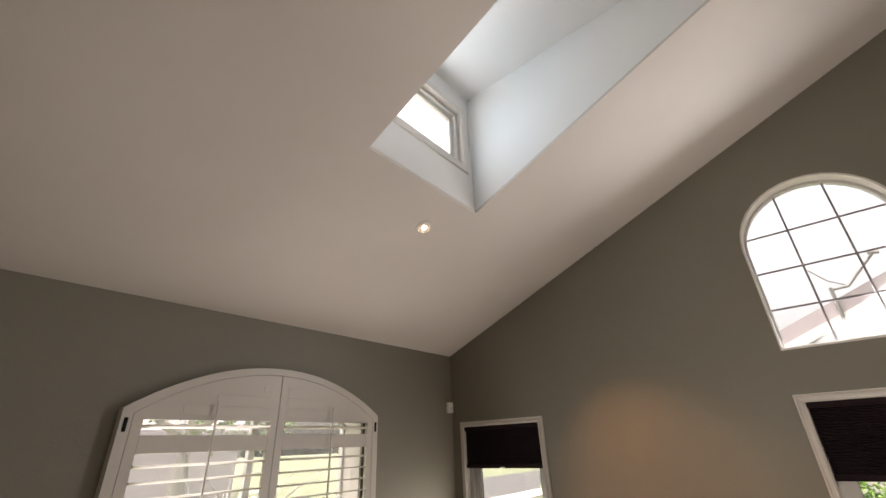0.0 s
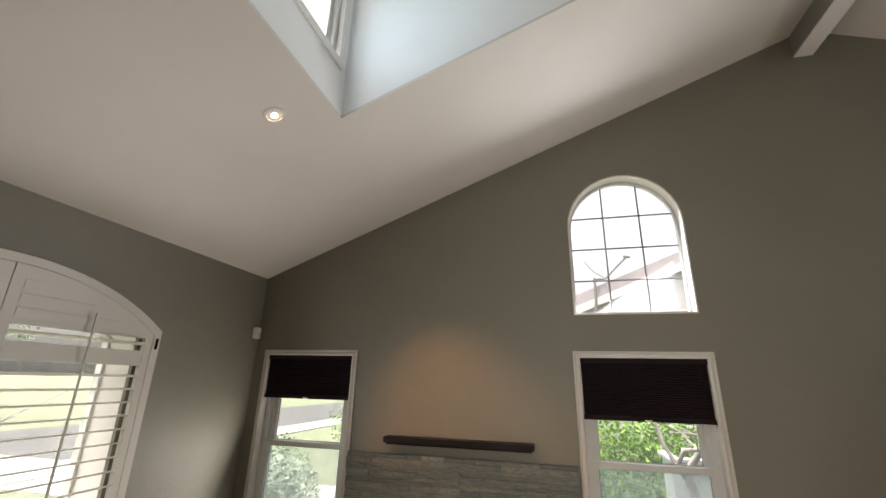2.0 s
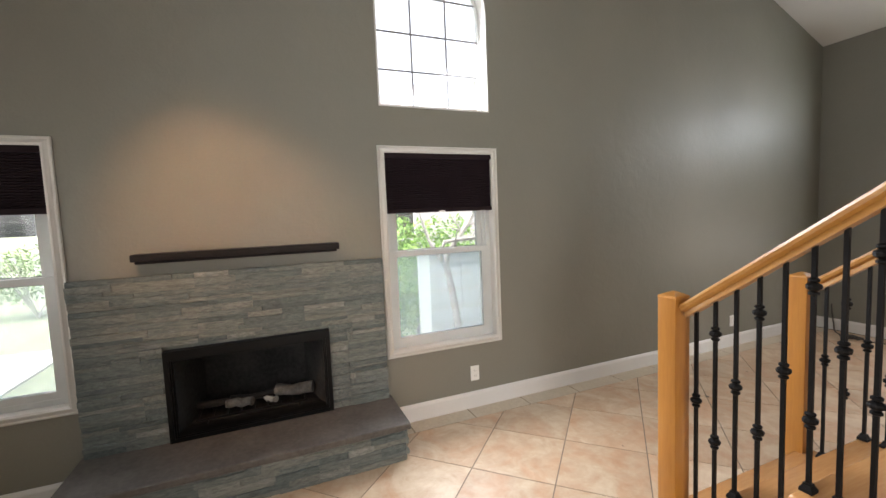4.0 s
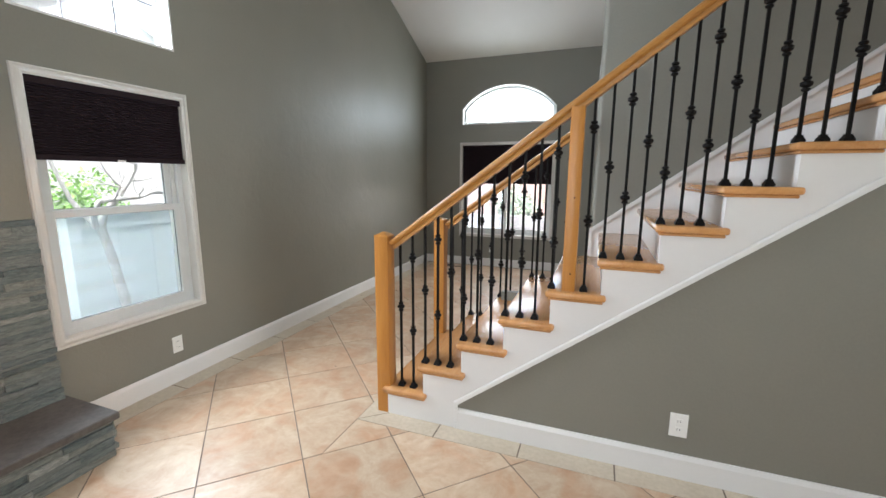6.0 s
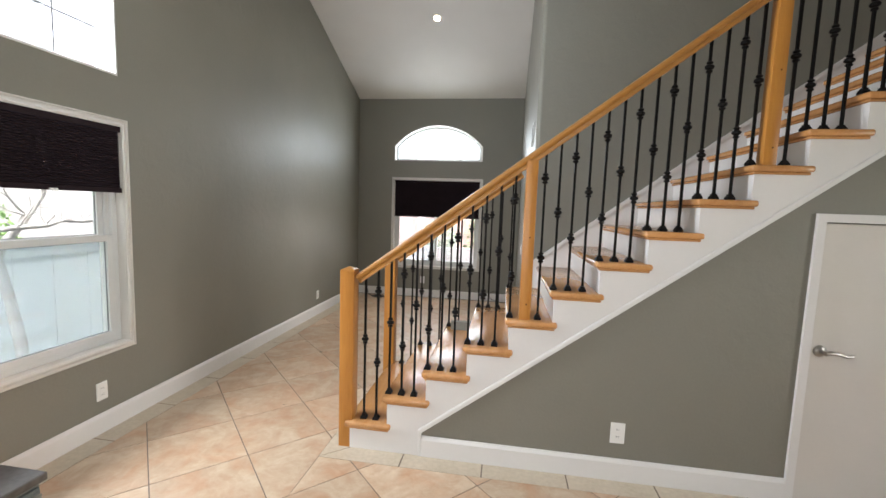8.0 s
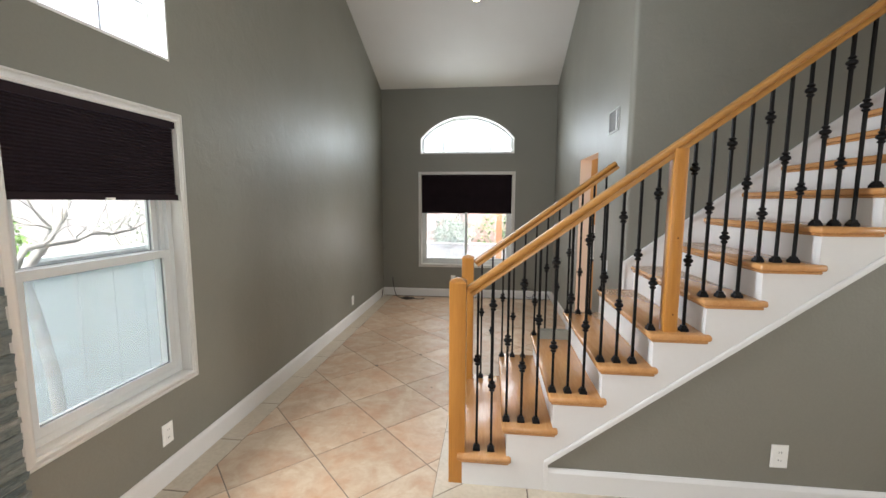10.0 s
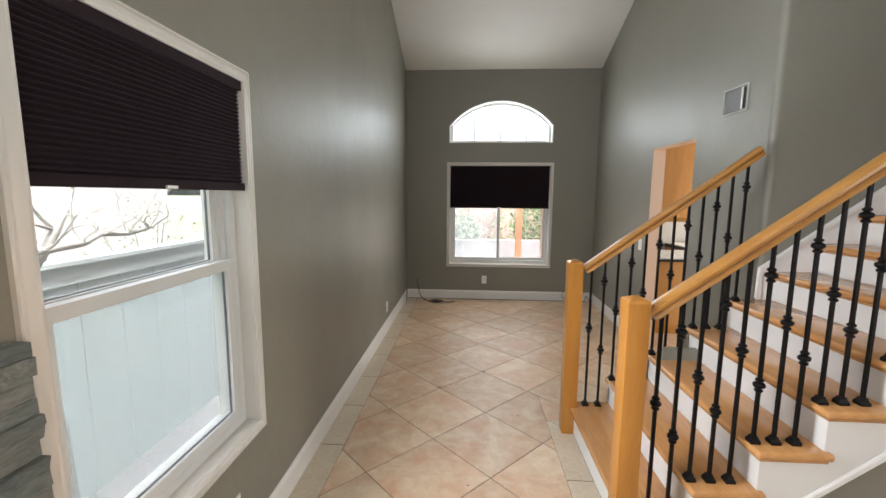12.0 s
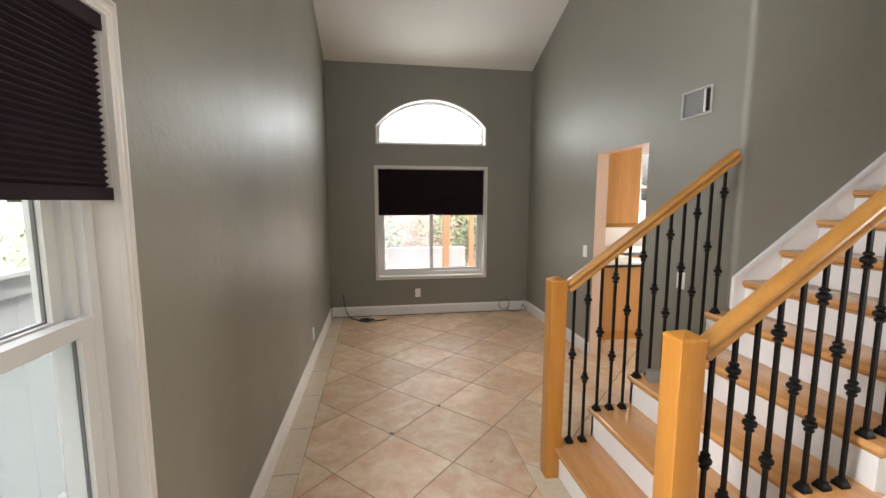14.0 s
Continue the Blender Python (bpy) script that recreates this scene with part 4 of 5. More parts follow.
# wall under the stairs with its low door
DR = (4.085, 4.79, 0.0, 1.505)
xw = 5.4
tagged(plate("wall_under_stairs", on_y(0.215), [(2.05, 0), (DR[0], 0), (DR[0], DR[3]), (DR[1], DR[3]), (DR[1], 0), (xw, 0), (xw, under(xw) - 0.004), (2.05, under(2.05) - 0.004)], [], 0, 0.08, WALL),
       "grey painted wall below the stairs", "wall", kind="structure")
door = thing("door_1", "low white flush door below the stairs, closed", "door", kind="structure")
plate("door_casing", on_y(0.215), [(DR[0] - 0.042, 0), (DR[0] - 0.042, DR[3] + 0.042), (DR[1] + 0.042, DR[3] + 0.042), (DR[1] + 0.042, 0), (DR[1], 0), (DR[1], DR[3]), (DR[0], DR[3]), (DR[0], 0)], [], 0, -0.016, TRIM, door)
box("door_stop", (DR[0], DR[0] + 0.012, 0.219, 0.285, 0, DR[3]), TRIM, door)
box("door_leaf", (DR[0] + 0.014, DR[1] - 0.004, 0.222, 0.257, 0.008, DR[3] - 0.006), DOORW, door, 0.002)
handle = bmesh.new()
m = Matrix.Translation((4.14, 0.222, 0.838)) @ Matrix.Rotation(math.pi / 2, 4, "X")
add_lathe(handle, [(0.031, 0.0), (0.031, 0.006), (0.024, 0.012), (0.012, 0.016), (0.011, 0.045)], 20, m)
add_tube(handle, [(4.135, 0.173, 0.838), (4.16, 0.171, 0.844), (4.195, 0.173, 0.841), (4.23, 0.177, 0.83), (4.257, 0.179, 0.832), (4.27, 0.181, 0.838)], [0.012, 0.011, 0.009, 0.0085, 0.008, 0.006], 10)
smooth(part("door_handle", handle, STEEL, door, "brushed nickel lever handle"), 50)
plate("store_back", on_y(1.1), rect(2.1, xw, 0.0, 0.6), [], 0, 0.05, WALL, stairs)

# ---------------------------------------------------------------- baseboards
BH, BT = 0.127, 0.016


def baseboard(a, b, inward):
    """From a to b along a wall; inward is the unit direction into the room."""
    t = thing("baseboard", "white painted wooden baseboard", "baseboard", kind="structure")
    bm = bmesh.new()
    n = Vector((*inward, 0))
    prof = [(0, 0), (BT, 0), (BT, BH - 0.022), (BT - 0.004, BH - 0.012), (0.006, BH), (0, BH)]
    rings = [[bm.verts.new(Vector((*p, 0)) + n * (s + 0.0005) + Vector((0, 0, z))) for s, z in prof] for p in (a, b)]
    k = len(prof)
    for i in range(k):
        bm.faces.new((rings[0][i], rings[0][(i + 1) % k], rings[1][(i + 1) % k], rings[1][i]))
    bm.faces.new(rings[0])
    bm.faces.new(rings[1])
    part("board", bm, TRIM, t)


baseboard((0, -0.633), (0, NORTH), (1, 0))
baseboard((0, SOUTH), (0, -2.412), (1, 0))
baseboard((BT, NORTH), (DIN_E - BT, NORTH), (0, -1))
baseboard((DIN_E, STAIR_N), (DIN_E, KD[0]), (-1, 0))
baseboard((DIN_E, KD[1]), (DIN_E, NORTH), (-1, 0))
baseboard((BT, SOUTH), (3.755, SOUTH), (0, 1))
baseboard((3.755, SOUTH + BT), (3.755, -1.4), (-1, 0))
baseboard((2.057, 0.215), (DR[0] - 0.043, 0.215), (0, -1))
baseboard((DR[1] + 0.043, 0.215), (xw, 0.215), (0, -1))

# ---------------------------------------------------------------- outlets, switches, vent, lamps


def wall_plate(name, place, u, z, s, label, category, w=0.072, h=0.116, sockets=True):
    t = thing(name, label, category, group=name + "s")
    bm = bmesh.new()
    add_plate(bm, place, rect(u - w / 2, u + w / 2, z - h / 2, z + h / 2), [], 0.0005 * s, 0.004 * s)
    add_plate(bm, place, rect(u - w / 2 + 0.004, u + w / 2 - 0.004, z - h / 2 + 0.004, z + h / 2 - 0.004), [], 0.004 * s, 0.006 * s)
    part("cover_plate", bm, PLASTIC, t)
    if sockets:
        for dz in (-0.021, 0.021):
            bm = bmesh.new()
            add_plate(bm, place, rect(u - 0.016, u + 0.016, z + dz - 0.014, z + dz + 0.014), [], 0.006 * s, 0.008 * s)
            so = part("socket", bm, PLASTIC, t)
            for du in (-0.006, 0.006):
                bm = bmesh.new()
                add_plate(bm, place, rect(u + du - 0.0012, u + du + 0.0012, z + dz - 0.003, z + dz + 0.006), [], 0.008 * s, 0.0084 * s)
                part("slot", bm, BLACK, so)
    else:
        bm = bmesh.new()
        add_plate(bm, place, rect(u - 0.016, u + 0.016, z - 0.033, z + 0.033), [], 0.006 * s, 0.0095 * s)
        part("rocker", bm, PLASTIC, t)
    return t


wall_plate("outlet", on_x(0), 0.045, 0.27, 1, "white duplex outlet on the grey wall", "outlet")
wall_plate("outlet", on_x(0), 3.1, 0.27, 1, "white duplex outlet on the grey wall", "outlet")
wall_plate("outlet", on_y(NORTH), 1.15, 0.29, -1, "white duplex outlet below the window", "outlet")
wall_plate("outlet", on_y(0.215), 3.18, 0.278, -1, "white duplex outlet below the stairs", "outlet", 0.078, 0.12)
wall_plate("switch", on_x(DIN_E), 3.01, 1.03, -1, "white light switch beside the passage", "switch", 0.075, 0.118, False)
wall_plate("switch", on_x(DIN_E), 1.66, 0.99, -1, "white light switch behind the railing", "switch", 0.075, 0.118, False)

VENTPAINT = mottled("grille_paint", (0.38, 0.37, 0.34), (0.43, 0.42, 0.39), 0.5, 5, 50)
GRILLE = mottled("grille_metal", (0.15, 0.145, 0.135), (0.2, 0.195, 0.185), 0.5, 5, 50)
vent = thing("wall_vent", "pale grey metal return air grille high on the wall", "vent")
VO = (1.498, 1.755, 2.085, 2.26)
bm = bmesh.new()
add_plate(bm, on_x(DIN_E), rect(*VO), [rect(VO[0] + 0.009, VO[1] - 0.009, VO[2] + 0.01, VO[3] - 0.01)], -0.0005, -0.009)
part("frame", bm, VENTPAINT, vent)
box("backing", (DIN_E - 0.002, DIN_E - 0.0005, VO[0] + 0.02, VO[1] - 0.02, VO[2] + 0.02, VO[3] - 0.02), BLACK, vent)
box("divider", (DIN_E - 0.008, DIN_E - 0.002, 1.55, 1.562, VO[2] + 0.016, VO[3] - 0.016), TRIM, vent)
y = 1.57
while y < VO[1] - 0.03:
    bm = bmesh.new()
    add_sweep(bm, [(DIN_E - 0.006, y, VO[2] + 0.016), (DIN_E - 0.006, y, VO[3] - 0.016)], [(-0.004, -0.001), (0.004, -0.001), (0.004, 0.001), (-0.004, 0.001)], (0.6, 0.8, 0))
    part("slat", bm, GRILLE, vent)
    y += 0.0125

sensor = thing("alarm_sensor", "small white corner alarm sensor on the wall", "alarm sensor")
bm = bmesh.new()
add_box(bm, 0.03, 0.095, SOUTH + 0.001, SOUTH + 0.045, 2.095, 2.195, 0.01, 3)
smooth(part("body", bm, PLASTIC, sensor))
box("lens", (0.042, 0.083, SOUTH + 0.0455, SOUTH + 0.049, 2.1, 2.15), VINYL, sensor, 0.0015)


def recessed_lamp(x, y, z, slope, label, k=1.0):
    """A recessed ceiling lamp: white trim ring, bulb a little proud; slope is the ceiling's rise in y."""
    t = thing("recessed_light", label, "ceiling light", group="recessed lights")
    m = Matrix.Translation((x, y, z)) @ Matrix.Rotation(math.atan(slope), 4, "X") @ Matrix.Rotation(math.pi, 4, "X")
    bm = bmesh.new()
    add_lathe(bm, [(0.062, 0.0005), (0.06, 0.005), (0.044, 0.006), (0.04, 0.001), (0.014 * k, 0.0012)], 24, m)
    smooth(part("trim_ring", bm, CEIL, t))
    bm = bmesh.new()
    add_lathe(bm, [(0.015 * k, 0.0015), (0.015 * k, 0.005), (0.011 * k, 0.008), (0.004 * k, 0.01)], 20, m)
    smooth(part("bulb", bm, BULB, t))


recessed_lamp(1.67, -2.205, roof_s(-2.205), PITCH, "lit recessed spotlight in the sloped ceiling")
recessed_lamp(1.53, 3.16, roof_n(3.16), -PITCH, "lit recessed downlight in the sloped ceiling", 2.3)


def cable(name, pts, r, label):
    t = thing(name, label, "cable", group="loose cables")
    bm = bmesh.new()
    fine = []
    for i in range(len(pts) - 1):
        p0, p1, p2, p3 = (Vector(pts[max(0, min(len(pts) - 1, i + k))]) for k in (-1, 0, 1, 2))
        for s in range(6):
            u = s / 6
            fine.append(0.5 * ((2 * p1) + (p2 - p0) * u + (2 * p0 - 5 * p1 + 4 * p2 - p3) * u * u + (3 * p1 - p0 - 3 * p2 + p3) * u ** 3))
    fine.append(Vector(pts[-1]))
    add_tube(bm, fine, r, 6)
    smooth(part("cord", bm, CABLE, t), 60)
    return t


random.seed(3)
coil = [(0.16, 4.612, 0.3), (0.17, 4.605, 0.2), (0.2, 4.58, 0.08), (0.27, 4.46, 0.02), (0.4, 4.36, 0.012)]
for k in range(26):
    a = k * 0.75
    coil.append((0.46 + (0.075 + random.uniform(-0.03, 0.03)) * math.cos(a), 4.33 + (0.05 + random.uniform(-0.02, 0.02)) * math.sin(a), 0.012 + 0.0008 * k + random.uniform(0, 0.004)))
coil += [(0.62, 4.34, 0.012), (0.72, 4.37, 0.012)]
cable("cable", coil, 0.007, "dark coiled coaxial cable loose on the floor")
ring = [(2.36 + 0.075 * math.cos(a), 4.6 - 0.01 * math.sin(a), 0.095 + 0.075 * math.sin(a)) for a in [0.6 * k for k in range(22)]]
cable("cable", ring + [(2.4, 4.55, 0.03), (2.47, 4.5, 0.012), (2.58, 4.52, 0.02), (2.62, 4.56, 0.09), (2.66, 4.53, 0.02)], 0.0045, "grey coiled cable leaning on the baseboard")
cable("cable", [(0.03, 4.53, 0.17), (0.022, 4.5, 0.12), (0.024, 4.46, 0.05), (0.03, 4.4, 0.008)], 0.005, "short dark cable by the corner")

# thin plates lining the passage; warm kitchen bounce put into their peach colour
JAMB_WARM = mottled("jamb_bounce_tint", (0.66, 0.47, 0.34), (0.7, 0.51, 0.38), 0.55, 2, 60, 0.1, 0.001, speck=0.08)
jamb = thing("passage_lining", "open passage lining, tinted peach for warm bounced light", "trim", kind="structure")
box("jamb", (DIN_E + 0.003, DIN_E + 0.12, KD[1] - 0.004, KD[1] + 0.0, 0.0, 1.981), JAMB_WARM, jamb)
box("jamb", (DIN_E + 0.003, DIN_E + 0.12, KD[0], KD[0] + 0.004, 0.0, 1.981), JAMB_WARM, jamb)
box("head", (DIN_E + 0.003, DIN_E + 0.12, KD[0], KD[1], 1.981, 1.9845), JAMB_WARM, jamb)

# ---------------------------------------------------------------- kitchen beyond the passage
KX1 = 5.6
tagged(box("ceiling_kitchen", (DIN_E + 0.12, KX1, STAIR_N + 0.11, NORTH, 2.45, 2.53), CEIL), "off-white kitchen ceiling", "ceiling", kind="structure")
KW = (4.33, 5.25, 1.02, 2.25)
tagged(plate("wall_kitchen_north", on_y(NORTH), rect(DIN_E + 0.12, EAST, 0, 2.5), [rect(*KW)], 0.0, 0.15, CEIL), "pale kitchen wall with a window", "wall", kind="structure")
KE = (1.7, 3.1, 0.1, 2.1)
tagged(plate("wall_kitchen_east", on_x(KX1), rect(STAIR_N + 0.11, NORTH, 0, 2.5), [rect(*KE)], 0, 0.1, CEIL), "pale kitchen end wall", "wall", kind="structure")
kwin = thing("window_kitchen", "white framed kitchen window", "window", kind="structure")
bm = bmesh.new()
add_frame(bm, on_y(NORTH), KW, 0.05, -0.01, 0.1)
part("window_frame", bm, VINYL, kwin)
box("rail", (KW[0] + 0.05, KW[1] - 0.05, NORTH + 0.03, NORTH + 0.06, 1.72, 1.76), VINYL, kwin)
# Out-of-view side window, added to give the kitchen fill lamp an opening.
kadded = thing("window_kitchen_added", "white framed kitchen window, added out of view", "window", kind="structure")
bm = bmesh.new()
add_frame(bm, on_x(KX1), KE, 0.06, -0.01, 0.08)
part("window_frame", bm, VINYL, kadded)
glass(on_x(KX1), rect(KE[0] + 0.06, KE[1] - 0.06, KE[2] + 0.06, KE[3] - 0.06), 0.05, kadded)
glass(on_y(NORTH), rect(KW[0] + 0.05, KW[1] - 0.05, KW[2] + 0.05, KW[3] - 0.05), 0.05, kwin)


def cabinet(name, d, label, doors, group):
    """A maple cabinet: body, framed door fronts on its south face, small knobs."""
    t = thing(name, label, "cabinet", group=group)
    x0, x1, y0, y1, z0, z1 = d
    box("body", d, MAPLE, t, 0.002)
    w = (x1 - x0) / doors
    for k in range(doors):
        a, b = x0 + w * k + 0.006, x0 + w * (k + 1) - 0.006
        dr = box("door", (a, b, y0 - 0.018, y0 - 0.001, z0 + 0.008, z1 - 0.008), MAPLE, t, 0.002)
        bm = bmesh.new()
        add_lathe(bm, [(0.006, 0), (0.006, 0.014), (0.014, 0.018), (0.012, 0.026)], 12, Matrix.Translation((b - 0.03, y0 - 0.018, (z0 + 0.05) if z0 > 1 else z1 - 0.05)) @ Matrix.Rotation(math.pi / 2, 4, "X"))
        part("knob", bm, STEEL, dr)
    return t


wc = thing("wall_cabinet", "honey maple wall cabinet with plain end panel", "cabinet", group="kitchen cabinets")
box("body", (2.826, 3.4, 3.2, 3.85, 1.3, 2.42), MAPLE, wc, 0.003)
box("light_rail", (2.824, 3.402, 3.195, 3.852, 1.255, 1.3), OAK_X, wc, 0.003)
bc = thing("base_cabinet", "honey maple base cabinet with plain end panel", "cabinet", group="kitchen cabinets")
box("body", (2.826, 3.62, 3.22, 3.86, 0.1, 0.82), MAPLE, bc, 0.003)
box("plinth", (2.83, 3.6, 3.235, 3.84, 0.0, 0.1), OAK_X, bc)
ct = thing("peninsula_counter", "white counter with a dark edge band", "counter")
box("counter_edge", (2.823, 3.65, 3.18, 3.88, 0.821, 0.848), DARKTOP, ct, 0.002)
box("counter_top", (2.824, 3.645, 3.185, 3.875, 0.8485, 0.866), COUNTER, ct, 0.003)
cabinet("base_cabinet", (3.7, 5.3, 4.0, 4.59, 0.1, 0.83), "honey maple base cabinets below the window", 4, "kitchen cabinets")
ct2 = thing("window_counter", "pale counter with dark edge below the window", "counter")
box("counter_edge", (3.68, 5.32, 3.97, 4.595, 0.831, 0.872), DARKTOP, ct2, 0.002)
box("counter_top", (3.685, 5.315, 3.975, 4.595, 0.8725, 0.886), COUNTER, ct2, 0.002)

# ---------------------------------------------------------------- outdoors
GZ = -0.45
ground = plate("ground", on_z(GZ), rect(-400, 400, -400, 400), [], 0, -0.2, LAWN)
tagged(ground, "green lawn and garden ground", "ground", kind="structure")
tagged(box("side_path", (-1.6, -0.15, -2.2, 9.0, GZ, GZ + 0.03), PAVING), "grey concrete side path", "path", kind="structure")
tagged(box("driveway", (-5.8, -3.4, -30, -4.5, GZ, GZ + 0.03), CONCRETE), "pale concrete driveway", "driveway", kind="structure")
tagged(box("pavement", (-40, 40, -13.2, -11.6, GZ, GZ + 0.06), CONCRETE), "pale concrete pavement", "pavement", kind="structure")
tagged(box("road", (-60, 60, -21.5, -13.3, GZ - 0.05, GZ + 0.02), mottled("asphalt", (0.05, 0.05, 0.05), (0.09, 0.09, 0.088), 0.9, 2, 60, 0.4, 0.004)), "grey asphalt road", "road", kind="structure")
tagged(box("patio", (-1.0, 8.0, 4.8, 8.0, GZ, GZ + 0.04), PAVING), "grey concrete patio", "patio", kind="structure")

# board fence along the side
fence = thing("side_fence", "pale painted vertical board fence", "fence")
FX, FY, FT = -1.5, 0.25, 1.12
random.seed(8)
y = FY + 0.1
while y < 8.0:
    w = 0.31
    box("board", (FX - 0.02 + random.uniform(-0.003, 0.003), FX, y, y + w - 0.006, GZ + 0.03, FT - 0.15), PICKET, fence)
    y += w
box("top_band", (FX - 0.024, FX + 0.016, FY + 0.1, 8.0, FT - 0.15, FT - 0.035), PICKET, fence, 0.003)
box("fence_cap", (FX - 0.06, FX + 0.04, FY - 0.02, 8.02, FT - 0.035, FT), PICKET, fence, 0.004)
box("end_post", (FX - 0.08, FX + 0.02, FY, FY + 0.1, GZ, FT - 0.035), PICKET, fence, 0.004)
for py in (2.4, 4.5, 6.6):
    box("fence_post", (FX - 0.11, FX - 0.024, py - 0.045, py + 0.045, GZ, FT - 0.155), PICKET, fence, 0.004)
for k in range(2):
    box("board", (FX - 0.08 - 0.2 * (k + 1), FX - 0.086 - 0.2 * k, FY + 0.03, FY + 0.05, GZ + 0.03, FT - 0.035), PICKET, fence)
box("fence_cap", (FX - 0.49, FX - 0.0605, FY - 0.01, FY + 0.09, FT - 0.035, FT), PICKET, fence, 0.004)


def leaves(bm, centre, radii, count, size, seed):
    rnd = random.Random(seed)
    for _ in range(count):
        while True:
            p = Vector((rnd.uniform(-1, 1), rnd.uniform(-1, 1), rnd.uniform(-1, 1)))
            if 0.3 < p.length < 1 and rnd.random() < 0.35 + 0.65 * abs(noise.noise(p * 2.3 + Vector((seed, 0, 0)))) * 2:
                break
        c = Vector(centre) + Vector((p.x * radii[0], p.y * radii[1], p.z * radii[2]))
        q = Euler((rnd.uniform(-1.2, 1.2), rnd.uniform(-1.2, 1.2), rnd.uniform(0, 6.28)))
        s = size * rnd.uniform(0.6, 1.4)
        vs = [bm.verts.new(c + Vector(v) @ q.to_matrix() * s) for v in ((-0.5, 0, 0), (0, -0.28, 0.06), (0.6, 0, 0), (0, 0.28, 0.06))]
        bm.faces.new(vs)


def shrub(name, x, y, r, h, mat, label, seed, count=700, size=0.07):
    t = thing(name, label, "shrub")
    bm = bmesh.new()
    rnd = random.Random(seed)
    for k in range(7):
        a = rnd.uniform(0, 6.28)
        add_tube(bm, [(x, y, GZ), (x + r * 0.3 * math.cos(a), y + r * 0.3 * math.sin(a), GZ + h * 0.5), (x + r * 0.7 * math.cos(a), y + r * 0.7 * math.sin(a), GZ + h * 0.9)], [0.025, 0.015, 0.006], 5)
    part("stems", bm, BARK, t)
    bm = bmesh.new()
    for k in range(4):
        a = rnd.uniform(0, 6.28)
        leaves(bm, (x + 0.4 * r * math.cos(a), y + 0.4 * r * math.sin(a), GZ + h * rnd.uniform(0.5, 0.72)), (r * 0.7, r * 0.7, h * 0.4), count // 4, size, seed + k)
    ob = part("foliage", bm, mat, t)
    ob["kind"] = "stuff"
    return t


def tree(name, x, y, base_r, height, crown, mat, label, seed, count=2600, leaf=0.13, bare=False, lean=(0, 0), fork=0.5, xmax=None):
    t = thing(name, label, "tree")
    rnd = random.Random(seed)
    bm = bmesh.new()
    trunk = [Vector((x + lean[0] * k + rnd.uniform(-0.03, 0.03), y + lean[1] * k + rnd.uniform(-0.03, 0.03), GZ + height * fork * k)) for k in (0, 0.25, 0.5, 0.75, 1.0)]
    add_tube(bm, trunk, [base_r * k for k in (1.15, 0.95, 0.9, 0.85, 0.8)], 10)

    def limb(p, d, r, l, level):
        pts, rr = [p], [r]
        for k in range(4):
            d = (d + Vector((rnd.uniform(-0.3, 0.3), rnd.uniform(-0.3, 0.3), rnd.uniform(-0.12, 0.2)))).normalized()
            q = pts[-1] + d * l / 4
            if xmax is not None:
                q.x = min(q.x, xmax)
            pts.append(q)
            rr.append(r * (1 - 0.17 * (k + 1)))
        add_tube(bm, pts, rr, 7 if level < 2 else 5)
        if level < 3:
            for k in range(3):
                i = rnd.choice((2, 3, 4))
                nd = (d + Vector((rnd.uniform(-0.9, 0.9), rnd.uniform(-0.9, 0.9), rnd.uniform(-0.35, 0.6)))).normalized()
                limb(pts[i], nd, rr[i] * 0.62, l * 0.66, level + 1)

    for k in range(5):
        a = k * 1.257 + rnd.uniform(-0.4, 0.4)
        limb(trunk[-1], Vector((math.cos(a) * 0.8, math.sin(a) * 0.8, 0.55)).normalized(), base_r * 0.55, height * 0.38, 0)
    smooth(part("trunk", bm, BARK, t), 60)
    if not bare:
        bm = bmesh.new()
        top = trunk[-1]
        for k in range(9):
            a, q = rnd.uniform(0, 6.28), rnd.uniform(0.1, 0.75)
            c = (top.x + crown * q * math.cos(a), top.y + crown * q * math.sin(a), top.z + height * rnd.uniform(0.08, 0.42))
            leaves(bm, c, (crown * 0.5, crown * 0.5, crown * 0.36), count // 9, leaf, seed + k)
        ob = part("crown", bm, mat, t)
        ob["kind"] = "stuff"
    return t


# bare tree between the window and the fence: a bent trunk, two long limbs and fine twigs
bare = thing("tree", "small bare grey-barked tree beside the fence", "tree")
TX = -1.12
bm = bmesh.new()
add_tube(bm, [(TX + 0.02, 0.428, GZ), (TX + -0.0, 0.438, -0.18), (TX + -0.0, 0.414, 0.358), (TX + -0.0, 0.36, 0.729), (TX + -0.0, 0.33, 0.896), (TX + -0.0, 0.294, 1.04)], [0.055, 0.045, 0.04, 0.036, 0.034, 0.036], 10)
trunk = smooth(part("trunk", bm, BARK, bare), 60)
limbs = [([(-0.0, 0.294, 1.016), (-0.0, 0.336, 1.123), (0.012, 0.414, 1.225), (-0.0, 0.509, 1.339), (-0.036, 0.587, 1.41), (-0.06, 0.677, 1.542), (-0.096, 0.725, 1.793), (-0.12, 0.832, 2.212)], 0.034),
         ([(-0.0, 0.27, 1.016), (0.06, 0.222, 1.135), (0.072, 0.27, 1.243), (0.06, 0.39, 1.253), (0.036, 0.617, 1.261), (-0.0, 0.76, 1.297), (-0.0, 0.94, 1.281), (-0.0, 1.107, 1.303), (-0.024, 1.311, 1.375)], 0.024),
         ([(-0.0, 0.27, 1.016), (-0.06, 0.15, 1.255), (-0.096, 0.055, 1.614), (-0.12, 0.031, 2.092)], 0.022)]
rnd = random.Random(12)
